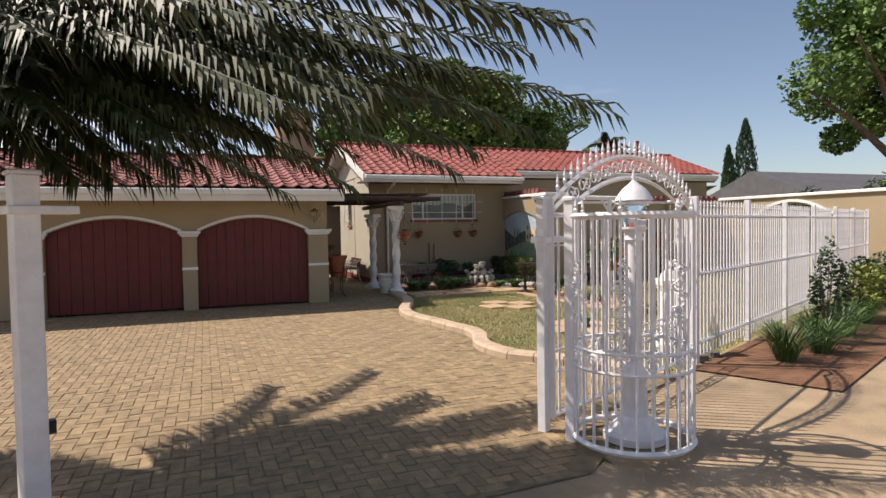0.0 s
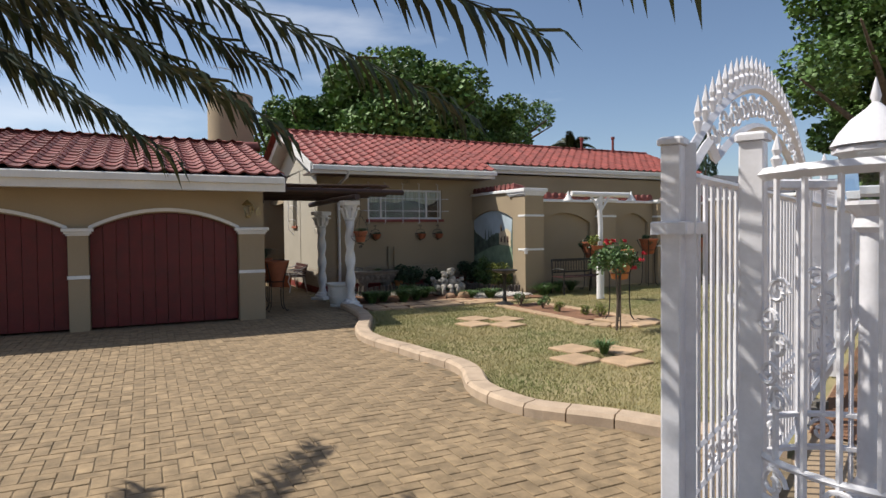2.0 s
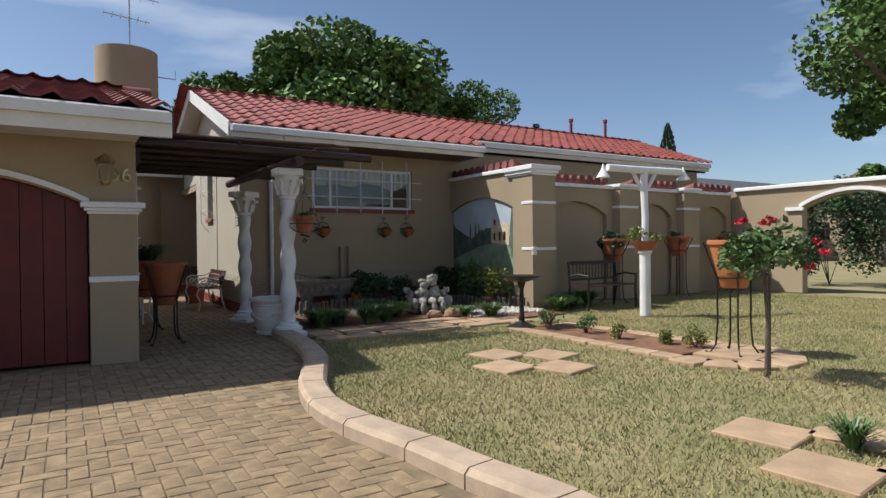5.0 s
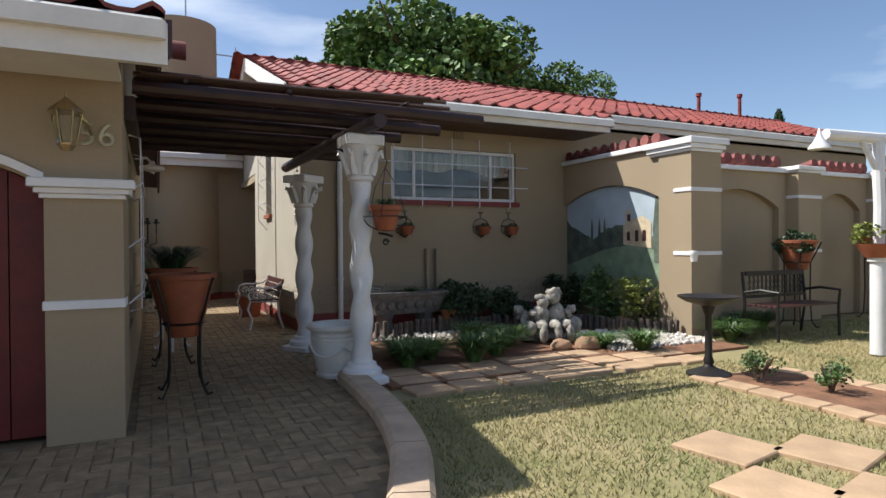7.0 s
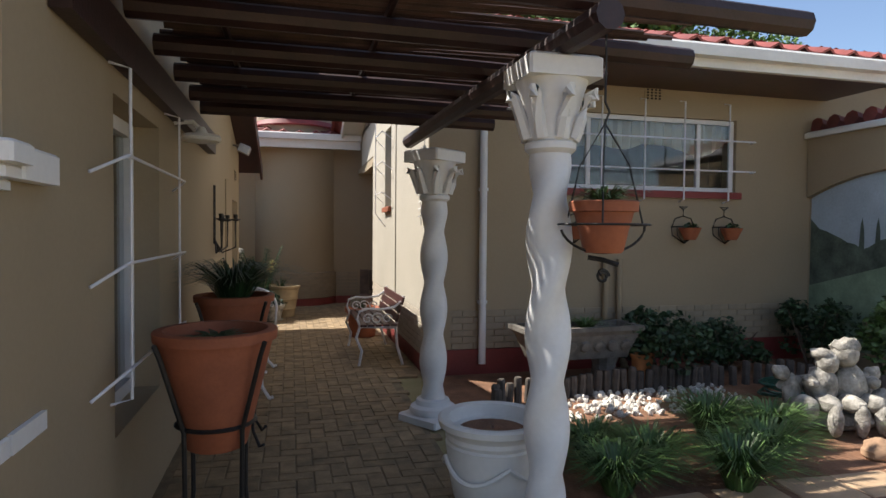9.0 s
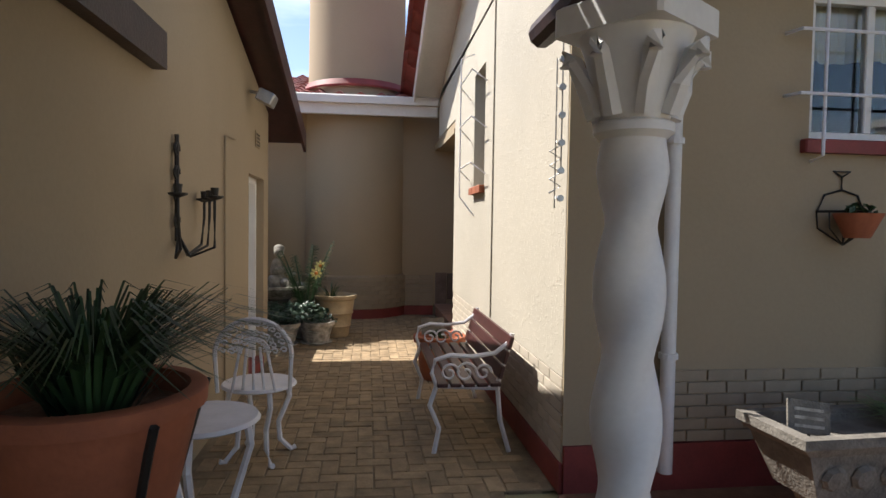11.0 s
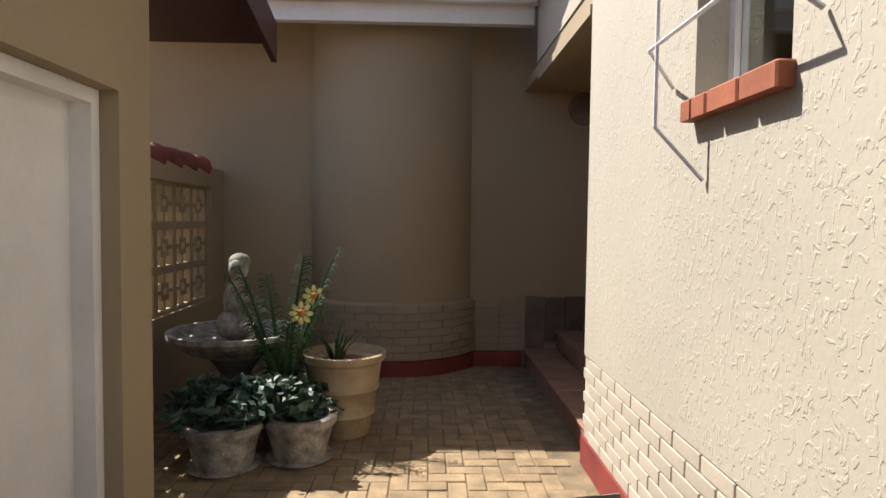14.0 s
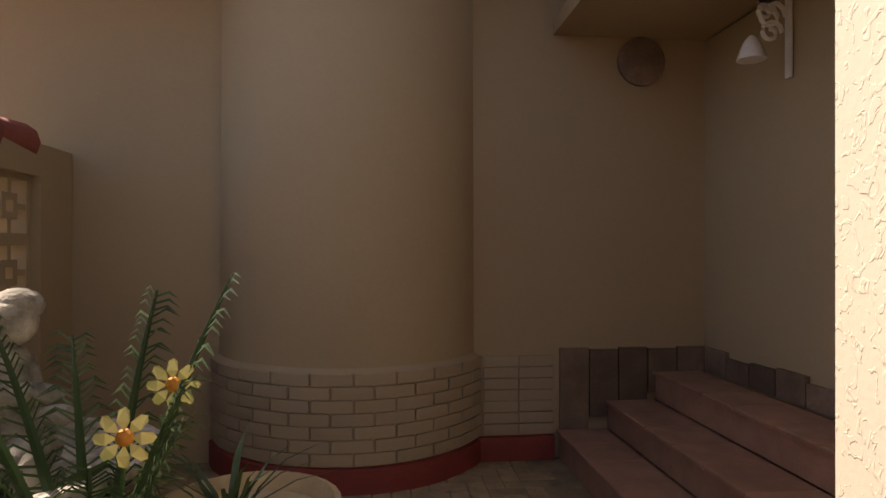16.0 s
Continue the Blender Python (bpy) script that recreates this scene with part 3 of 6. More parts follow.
for i, (x0, x1) in enumerate(XP):
    big = i == 0
    y0 = 15.2 if big else 15.55
    solid("pier", Build().box(x0, y0, 0, x1, 15.848 if not big else 15.76, 2.42 if big else 2.3), "wall", "beige plastered pier of the garden wall", "pier")
    t = Build()
    for z in (1.06, 1.9):
        t.box(x0 - 0.012, y0 - 0.012, z, x1 + 0.012, y0 + 0.3, z + 0.05, None, 0.005)
    for e, z0, z1 in ((0.02, 2.42, 2.46), (0.05, 2.46, 2.52), (0.08, 2.52, 2.6)) if big else ((0.02, 2.3, 2.34), (0.05, 2.34, 2.4)):
        t.box(x0 - e, y0 - e, z0, x1 + e, 15.9 + e, z1, None, 0.01)
    solid("trim_pier", t, "white", "white bands and cap on the pier", "trim")
wf = arched_wall(Build(), 3.0, 16.0, 2.4, [(12.0, 14.1, 1.9, 2.2, 0)], swap(16.5, 0), 0.22)
solid("wall_far", wf, "wall", "sunlit beige garden wall with an arched opening", "wall")
tf = Build().box(16.42, 3.0, 2.4, 16.78, 15.7, 2.48, None, 0.02)
pts = arch_pts(11.95, 14.15, 1.92, 2.24)
for p, q in zip(pts, pts[1:]):
    tf.prism([p, q, (q[0], q[1] + 0.08), (p[0], p[1] + 0.08)], 0.05, swap(16.455, 0))
for y in (11.7, 14.05):
    tf.box(16.43, y, 1.86, 16.5, y + 0.4, 1.94).box(16.44, y, 1.05, 16.5, y + 0.4, 1.1)
solid("trim_far_wall", tf, "white", "white coping and arch moulding", "trim")

# ---- plants ----
def rnd(a, b):
    return random.uniform(a, b)


def leaf_cloud(n, radii, size, clumps=14, seed=1, squash=0.6, inner=0.55, lo=0.26, hi=0.46):
    """Many small leaves in uneven clumps round the origin."""
    random.seed(seed)
    b = Build()
    cs = []
    for _ in range(clumps):
        d = Vector((rnd(-1, 1), rnd(-1, 1), rnd(-0.7, 1))).normalized() * rnd(inner, 1.0)
        cs.append((Vector((d.x * radii[0], d.y * radii[1], d.z * radii[2])) * 0.72, rnd(lo, hi)))
    for _ in range(n):
        c, r = random.choice(cs)
        d = Vector((random.gauss(0, 1), random.gauss(0, 1), random.gauss(0, 1))).normalized() * (rnd(0.3, 1) ** 0.5) * r
        p = c + Vector((d.x * radii[0], d.y * radii[1], d.z * radii[2]))
        a = Vector((rnd(-1, 1), rnd(-1, 1), rnd(-0.6, 0.6))).normalized()
        u = a.cross(Vector((rnd(-1, 1), rnd(-1, 1), rnd(-1, 1)))).normalized()
        s = size * rnd(0.6, 1.3)
        b.add([p - a * s * 0.5, p + u * s * squash * 0.5, p + a * s * 0.5 + a.cross(u) * s * 0.15, p - u * s * squash * 0.5], [(0, 1, 2, 3)])
    return b


def blades(n, h, spread, w, seed=1, droop=0.5):
    """A tuft of curved strap leaves."""
    random.seed(seed)
    b = Build()
    for _ in range(n):
        a = rnd(0, 6.283)
        d, s = Vector((math.cos(a), math.sin(a), 0)), Vector((-math.sin(a), math.cos(a), 0))
        out, up = spread * rnd(0.3, 1), h * rnd(0.65, 1.1)
        base = d * rnd(0, spread * 0.15)
        vs = []
        for k in range(4):
            t = k / 3
            p = base + d * out * t ** 1.5 + Vector((0, 0, up * (t - droop * t ** 3)))
            ww = w * (1 - t) ** 0.6 if k < 3 else 0.0004
            vs += [p - s * ww, p + s * ww]
        b.add(vs, [(0, 1, 3, 2), (2, 3, 5, 4), (4, 5, 7, 6)])
    return b


def tuft(x, y, h=0.35, spread=0.3, n=90, m="leaf", seed=1, label="clump of green strap-leaved grass in the bed", z=0.0):
    o = thing("grass_clump", label, "plant", pose(x, y, z), "grass clumps")
    part("leaves", blades(n, h, spread, 0.008, seed), m, o)
    return o


def shrub(x, y, r, h, m="leaf", n=900, size=0.05, seed=1, label="small leafy garden shrub", z=0.0, name="shrub"):
    o = thing(name, label, "shrub", pose(x, y, z))
    st_ = Build()
    random.seed(seed)
    for _ in range(7):
        a = rnd(0, 6.28)
        st_.tube([(0, 0, 0), (math.cos(a) * r * 0.3, math.sin(a) * r * 0.3, h * 0.4), (math.cos(a) * r * 0.6, math.sin(a) * r * 0.6, h * 0.75)], 0.012, 5, 0.004)
    part("stem", st_, "bark", o)
    part("foliage", leaf_cloud(n, (r, r, h * 0.55), size, 12, seed), m, o, at=pose(0, 0, h * 0.5))
    return o


def broad_tree(x, y, h, r, crown_h, n, size, seed, m="tree", label="large leafy green tree behind the house", trunk_r=0.35, clumps=40):
    o = thing("tree", label, "tree", pose(x, y, 0))
    random.seed(seed)
    tb = Build().tube([(0, 0, 0), (0.1, 0, h * 0.25), (0, 0.1, h * 0.5), (0.1, 0, h * 0.75)], trunk_r, 9, trunk_r * 0.25)
    for _ in range(9):
        a, z0 = rnd(0, 6.28), rnd(0.25, 0.6) * h
        tb.tube([(0, 0, z0), (math.cos(a) * r * 0.35, math.sin(a) * r * 0.35, z0 + h * 0.12), (math.cos(a) * r * 0.75, math.sin(a) * r * 0.75, z0 + h * 0.22)], trunk_r * 0.4, 6, 0.03)
    part("trunk", tb, "bark", o)
    part("crown", leaf_cloud(n, (r, r, crown_h / 2), size, clumps, seed, 0.7, 0.35, 0.14, 0.3), m, o, at=pose(0, 0, h - crown_h / 2))
    return o


broad_tree(13.5, 33, 12.6, 6.2, 9.5, 46000, 0.3, 3, clumps=75)
broad_tree(9.0, 34, 9.4, 3.4, 6, 16000, 0.28, 14, clumps=34)
broad_tree(19.5, 33, 10.2, 4.4, 7.2, 26000, 0.2, 4, label="feathery green tree behind the house", clumps=34)
broad_tree(24.5, 35, 7.4, 2.5, 4.5, 5000, 0.3, 7, label="feathery green tree behind the house", clumps=16)
broad_tree(21.5, 13.2, 10.5, 4.6, 7.5, 24000, 0.2, 5, "tree", "tall pine-like tree beyond the garden wall", clumps=38)
broad_tree(33, 19, 5.2, 3.0, 3.8, 4500, 0.3, 8, label="rounded tree beyond the garden wall", clumps=16)
broad_tree(-1.5, 31, 6.5, 2.6, 5, 5000, 0.25, 9, label="leafy tree behind the passage wall", clumps=20)
for i, (x, y, h, r) in enumerate(((39.2, 35, 9.4, 0.9), (38.0, 35.5, 7.4, 0.55))):
    o = thing("cypress", "tall narrow dark cypress in the distance", "tree", pose(x, y, 0), "cypresses")
    part("trunk", Build().tube([(0, 0, 0), (0, 0, h * 0.9)], 0.15, 6, 0.03), "bark", o)
    random.seed(40 + i)
    b = Build()
    for _ in range(3500):
        t = random.random()
        rr, a = r * (math.sin(math.pi * min(1, 0.15 + t * 0.85)) ** 0.7) * rnd(0.6, 1.05), rnd(0, 6.28)
        p = Vector((math.cos(a) * rr, math.sin(a) * rr, 0.3 + t * (h - 0.3)))
        b.add([p, p + Vector((rnd(-0.1, 0.1), rnd(-0.1, 0.1), 0.35)), p + Vector((rnd(-0.12, 0.12), rnd(-0.12, 0.12), 0.1))], [(0, 1, 2)])
    part("crown", b, "leaf_d", o)
broad_tree(38, 41, 6.0, 4.0, 4, 4000, 0.35, 12, label="distant rounded green tree", clumps=18)


def frond(b, tip, root, seed, leaf=0.42, n=70, sag=0.5, wide=0.016):
    """A palm frond: a bowed midrib with two rows of hanging leaflets."""
    random.seed(seed)
    root, tip = Vector(root), Vector(tip)
    mid = (root + tip) / 2 + Vector((0, 0, sag))
    def at(t):
        return root * (1 - t) ** 2 + mid * 2 * t * (1 - t) + tip * t * t
    b.tube([at(k / 10) for k in range(11)], 0.022, 5, 0.004)
    for k in range(n):
        t = 0.12 + 0.88 * k / n
        p = at(t)
        d = (at(min(1, t + 0.02)) - at(t - 0.02)).normalized()
        s = d.cross(Vector((0, 0, 1))).normalized()
        ll = leaf * (1 - 0.55 * t) * rnd(0.8, 1.15)
        for sg in (-1, 1):
            w = (s * sg * 0.75 + d * 0.75 + Vector((0, 0, rnd(-0.5, 0.15)))).normalized()
            q = p + w * ll * 0.55
            e = q + (w * 0.7 + Vector((0, 0, -0.7))).normalized() * ll * 0.5
            f_ = d * wide
            b.add([p - f_, p + f_, q + f_, q - f_, e], [(0, 1, 2, 3), (3, 2, 4)])


def palm(x, y, h, rad, count, seed, label, tips=(), leaf=0.42, sag=0.6, near=0, low=0):
    o = thing("palm_tree", label, "palm", pose(x, y, 0))
    part("trunk", Build().lathe([(0.28, 0)] + [(0.2 + 0.03 * (k % 2), 0.15 + k * (h - 0.3) / 20) for k in range(20)] + [(0.25, h)], 12), "bark", o, smooth=True)
    random.seed(seed)
    ends = [(Vector(t) - Vector((x, y, 0))) for t in tips]
    while len(ends) < min(count, len(tips) + near):
        ends.append(Vector((rnd(-0.6, 2.6) - x, rnd(2.6, 4.7) - y, rnd(2.2, 2.85))))
    while len(ends) < min(count, len(tips) + near + low):
        ends.append(Vector((rnd(-1.1, 0.9) - x, rnd(3.9, 5.5) - y, rnd(1.95, 2.5))))
    while len(ends) < count:
        a = rnd(0, 6.28)
        ends.append(Vector((math.cos(a) * rad * rnd(0.6, 1), math.sin(a) * rad * rnd(0.6, 1), h + rnd(-0.8, 1.0))))
    for k, e in enumerate(ends):
        b = Build()
        frond(b, e, (0, 0, h), seed * 50 + k, leaf, 105, sag)
        part("frond", b, "frond", o)
    return o


palm(-2.4, 6.2, 3.5, 2.2, 92, 2, "date palm with long arching fronds beside the gate",
     [(2.75, 5.75, 2.2), (1.75, 5.9, 2.35), (1.7, 4.6, 2.55), (0.9, 4.0, 2.6), (0.7, 7.0, 2.7), (1.3, 6.4, 3.0), (0.3, 4.6, 2.5), (-0.2, 3.6, 2.55), (1.9, 5.2, 3.1), (0.0, 5.2, 2.6), (2.3, 4.9, 2.75), (-0.6, 7.9, 2.6), (0.4, 8.2, 2.8), (1.72, 5.5, 1.98), (1.55, 5.95, 2.22), (1.24, 6.4, 1.98), (1.0, 6.6, 2.2), (3.05, 3.7, 2.42)], 0.58, 0.42, 32, 32)
palm(23.5, 31, 6.2, 1.8, 18, 5, "distant palm above the roof", leaf=0.5)

# ---- far houses ----
for nm, x0, x1, y0, y1, hz, rm, lb in (("house", 34, 48, 26, 33, 3.4, "far_roof", "distant house with a grey roof"), ("house", 40, 52, 20, 25.5, 3.4, "far_red", "distant house with a brown tiled roof")):
    o = thing(nm, lb, "house", pose(0, 0, 0))
    part("wall", Build().box(x0, y0, 0, x1, y1, hz), "wall", o)
    ym = (y0 + y1) / 2
    part("roof", Build().add([(x, y, z) for x in (x0 - 0.5, x1 + 0.5) for y, z in ((y0 - 0.5, hz), (ym, hz + 1.6), (y1 + 0.5, hz))], [(0, 1, 4, 3), (1, 2, 5, 4), (0, 2, 1), (3, 4, 5), (0, 3, 5, 2)]), rm, o)
    for k in range(3):
        part("window", Build().box(x0 - 0.02, y0 + 1 + k * 1.8, 1.2, x0 + 0.05, y0 + 2 + k * 1.8, 2.2), "dark", o)
fw = Build()
random.seed(71)
for k in range(2600):
    a = rnd(-0.25, 1.75)
    d = rnd(55, 75)
    p = Vector((d * math.sin(a) , d * math.cos(a), abs(random.gauss(0, 1.5)) + rnd(0, 1.2)))
    s = 1.1
    fw.add([p + Vector((rnd(-s, s), rnd(-s, s), rnd(-s, s) * 0.7)) for _ in range(4)], [(0, 1, 2), (0, 2, 3)])
solid("far_woods", fw, "tree", "distant line of trees", "trees", "stuff")


# ---- pergola and columns ----
pg = thing("pergola", "dark stained pole pergola with lath roofing over the path", "pergola", pose(0, 0, -0.165))
part("beam", Build().tube([(4.91, 14.2, 2.41), (4.86, 15.6, 2.42), (4.79, 17.5, 2.4)], 0.06, 10), "wood", pg)
part("wall_plate", Build().box(3.055, 14.25, 2.27, 3.12, 17.9, 2.44), "wood", pg)
for i, y in enumerate((14.35, 14.95, 15.5, 16.05, 16.6, 17.1)):
    part("rafter", Build().tube([(3.1, y, 2.53), (4.6, y + 0.01, 2.53), ((5.95, 5.8, 5.6, 5.5, 5.55, 5.45)[i], y + 0.02, 2.52)], 0.055, 9), "wood", pg)
for x in (3.45, 4.2, 5.2):
    part("batten", Build().tube([(x, 14.3, 2.6), (x, 17.3, 2.6)], 0.018, 6), "wood", pg)
random.seed(11)
y = 14.3
while y < 17.32:
    x1 = 5.35 + rnd(-0.3, 0.5)
    part("lath", Build().tube([(3.1 + rnd(0, 0.1), y, 2.63), (4.3, y + rnd(-0.012, 0.012), 2.632), (x1, y + rnd(-0.03, 0.03), 2.63 + rnd(0, 0.05))], rnd(0.013, 0.02), 5), "reed", pg)
    y += rnd(0.028, 0.046)


def twisted_column():
    o = thing("column", "white twisted cast column with a leafy capital", "column", pose(0, 0, 0), "twisted columns")
    b = Build().box(-0.19, -0.19, 0, 0.19, 0.19, 0.07, None, 0.012)
    b.lathe([(0.17, 0.07), (0.18, 0.1), (0.17, 0.13), (0.135, 0.15), (0.125, 0.19), (0.11, 0.2)], 24)
    part("base", b, "white", o, smooth=True)
    n, rows = 28, 64
    vs, fs = [], []
    for j in range(rows + 1):
        z = 0.2 + 1.72 * j / rows
        tw = 2 * math.pi * 1.9 * j / rows
        for i in range(n):
            a = 2 * math.pi * i / n
            r = 0.09 * (1 + 0.17 * math.cos(2 * (a - tw)))
            fade = min(1, j / 4, (rows - j) / 4)
            r = 0.092 + (r - 0.092) * fade
            vs.append((r * math.cos(a), r * math.sin(a), z))
    fs = [(j * n + i, j * n + (i + 1) % n, (j + 1) * n + (i + 1) % n, (j + 1) * n + i) for j in range(rows) for i in range(n)]
    part("shaft", Build().add(vs, fs), "white", o, smooth=True)
    c = Build().lathe([(0.095, 1.92), (0.115, 1.94), (0.115, 1.97), (0.1, 1.98), (0.12, 2.1), (0.15, 2.22), (0.165, 2.26)], 24)
    c.box(-0.17, -0.17, 2.26, 0.17, 0.17, 2.36, None, 0.012)
    part("capital", c, "white", o, smooth=True)
    for k in range(8):
        m = pose(0, 0, 0, 0, 0, k * 45)
        lf = Build().tube([m @ Vector(p) for p in ((0.11, 0, 1.99), (0.14, 0, 2.08), (0.175, 0, 2.18), (0.2, 0, 2.2), (0.2, 0, 2.16))], 0.03, 6, 0.02)
        part("leaf", lf, "white", o, smooth=True)
    return o


c1 = twisted_column()
SQUAT = Matrix.Diagonal((1, 1, 0.93, 1))
c1.matrix_basis = pose(4.9, 14.7, 0) @ SQUAT
copy_thing(c1, pose(4.82, 16.62, 0, 0, 0, 35) @ SQUAT)


# ---- pots ----
def pot_shape(r0, r1, h, rim=0.03, wall=0.02, n=28):
    return Build().lathe([(r0 * 0.9, 0), (r0, 0.01), (r0 + (r1 - r0) * 0.5, h * 0.45), (r1, h - rim * 1.6), (r1 + rim * 0.6, h - rim * 1.5), (r1 + rim * 0.7, h - 0.005), (r1 + rim * 0.5, h), (r1 - wall, h), (r1 - wall * 1.5, h - 0.06), (0.01, h - 0.065)], n, close=False)


def stand_pot(x, y, z_rim, m, label, plant, seed, h=0.42, r0=0.13, r1=0.24, group="pots on stands", rz=0):
    o = thing("potted_plant", label, "potted plant", pose(x, y, 0, 0, 0, rz), group)
    zb = z_rim - h
    part("pot", pot_shape(r0, r1, h), m, o, smooth=True, at=pose(0, 0, zb))
    part("soil", Build().lathe([(0.01, 0), (r1 - 0.03, 0.004), (0.01, 0.012)], 20, close=False), "dirt", o, at=pose(0, 0, z_rim - 0.06))
    sb = part("pot_stand", Build().lathe([(r0 + 0.03, zb + 0.10), (r0 + 0.045, zb + 0.11), (r0 + 0.03, zb + 0.12)], 24, close=False), "iron", o, "black wrought iron pot stand")
    for k in range(4):
        a = math.radians(45 + 90 * k)
        c, s_ = math.cos(a), math.sin(a)
        part("leg", Build().tube([(c * r_, s_ * r_, z) for r_, z in ((r1 + 0.06, z_rim - 0.03), (r1 + 0.035, z_rim - 0.09), (r0 + 0.035, zb + 0.1), (r0 + 0.03, zb * 0.5), (r0 + 0.05, 0.1), (r0 + 0.11, 0.01), (r0 + 0.15, 0.03))], 0.011, 6), "iron", sb)
    if plant:
        part("plant", plant, "leaf_d" if m == "terra" else "leaf", o, at=pose(0, 0, z_rim - 0.06))
    return o


stand_pot(3.45, 14.98, 1.0, "terra", "terracotta pot on a black iron stand by the garage wall", blades(60, 0.06, 0.2, 0.02, 5), 1, h=0.52)
stand_pot(3.4, 16.45, 1.0, "terra", "terracotta pot with a spiky green plant on an iron stand", blades(420, 0.55, 0.6, 0.006, 6, 0.6), 2, h=0.52)
stand_pot(11.5, 15.1, 1.25, "terra", "terracotta pot with a fern beside the garden bench", leaf_cloud(700, (0.4, 0.3, 0.25), 0.07, 10, 8), 3)
stand_pot(13.6, 15.2, 1.3, "terra", "terracotta pot on a tall iron stand by the wall", leaf_cloud(500, (0.3, 0.3, 0.25), 0.06, 10, 9), 4)
stand_pot(15.6, 15.3, 1.3, "terra", "terracotta pot on a tall iron stand by the wall", leaf_cloud(500, (0.3, 0.3, 0.25), 0.06, 10, 10), 5)
stand_pot(8.35, 10.62, 1.2, "terra_o", "orange terracotta pot with grass on a tall iron stand", blades(120, 0.22, 0.2, 0.006, 7), 6, h=0.5)

urn = thing("planter_urn", "large white-grey planter with moulded rings", "planter", pose(4.78, 15.1, 0))
part("body", Build().lathe([(0.19, 0), (0.2, 0.03), (0.17, 0.05), (0.2, 0.08), (0.225, 0.2), (0.24, 0.33), (0.245, 0.36), (0.235, 0.37), (0.245, 0.39), (0.24, 0.41), (0.25, 0.43), (0.28, 0.45), (0.285, 0.48), (0.27, 0.49), (0.23, 0.485), (0.22, 0.42), (0.01, 0.41)], 32, close=False), "fascia", urn, smooth=True)
part("swag", Build().tube([(math.cos(a) * 0.25, math.sin(a) * 0.25, 0.3 - 0.09 * abs(math.sin(a * 2))) for a in [k * 0.105 for k in range(61)]], 0.012, 6), "fascia", urn, smooth=True)
part("soil", Build().lathe([(0.22, 0.415), (0.01, 0.43)], 20, close=False), "dirt", urn)

# hanging pot on the column
hp = thing("hanging_pot", "terracotta pot with spider plant in a hanging iron hoop", "hanging planter", pose(5.06, 14.5, 1.35))
part("pot", pot_shape(0.085, 0.125, 0.22), "terra", hp, smooth=True)
part("plant", blades(110, 0.2, 0.24, 0.006, 21, 0.7), "leaf", hp, at=pose(0, 0, 0.18))
hb = part("bracket", Build().tube([(-0.06, 0.02, -0.02), (0, 0, -0.03), (0.06, -0.02, -0.05)], 0.012, 6), "iron", hp, "black iron bracket with a scroll")
part("scroll", Build().tube([(0.03 * math.cos(a) * (1 - a / 16), 0, -0.1 + 0.03 * math.sin(a) * (1 - a / 16)) for a in [k * 0.4 for k in range(24)]], 0.007, 5), "iron", hb)
part("hoop", Build().tube([(0.2 * math.cos(a), 0.0, 0.12 + 0.12 * math.sin(a)) for a in [k * 6.283 / 32 for k in range(17, 33)]], 0.006, 5), "iron", hp)
part("ring", Build().tube([(0.19 * math.cos(k * 6.283 / 32), 0.19 * math.sin(k * 6.283 / 32), 0.12) for k in range(33)], 0.005, 5), "iron", hp)
for k in range(3):
    a = k * 2.094
    part("wire", Build().tube([(0.19 * math.cos(a), 0.19 * math.sin(a), 0.12), (0.12 * math.cos(a), 0.12 * math.sin(a), 0.38), (0, 0, 0.55)], 0.004, 5), "iron", hp)
part("hook", Build().tube([(0, 0, 0.55), (0.02, 0, 0.6), (0, 0, 0.64), (0, 0, 0.97)], 0.005, 5), "iron", hp)

# wall baskets under the window
def basket():
    o = thing("wall_basket", "half-round iron wall basket with a terracotta pot", "wall planter", pose(0, 0, 0), "wall baskets")
    part("pot", Build().lathe([(0.06, -0.13), (0.11, -0.02), (0.12, 0.0), (0.1, 0.0), (0.01, -0.02)], 16, close=False), "terra", o, smooth=True, at=pose(0, -0.125, 0))
    fr = Build()
    for k in range(7):
        a = math.pi + k * math.pi / 6
        fr.tube([(0.14 * math.cos(a), 0.14 * math.sin(a), 0.01), (0.13 * math.cos(a), 0.13 * math.sin(a), -0.08), (0, -0.03, -0.17)], 0.005, 4)
    fr.tube([(0.14 * math.cos(math.pi + k * math.pi / 10), 0.14 * math.sin(math.pi + k * math.pi / 10), 0.01) for k in range(11)], 0.007, 5)
    fr.tube([(-0.14, -0.005, 0.01), (-0.1, -0.005, 0.1), (0, -0.005, 0.13), (0.1, -0.005, 0.1), (0.14, -0.005, 0.01)], 0.006, 5)
    fr.tube([(0, -0.005, 0.13), (0.0, -0.005, 0.2), (0.05, -0.005, 0.23), (-0.05, -0.005, 0.23), (0, -0.005, 0.2)], 0.006, 5)
    part("frame", fr, "iron", o)
    part("plant", leaf_cloud(60, (0.1, 0.08, 0.05), 0.04, 5, 31), "leaf_d", o, at=pose(0, -0.12, 0.02))
    return o


b0 = basket()
b0.matrix_basis = pose(6.62, 17.945, 1.5)
for x in (7.93, 8.45):
    copy_thing(b0, pose(x, 17.945, 1.5))

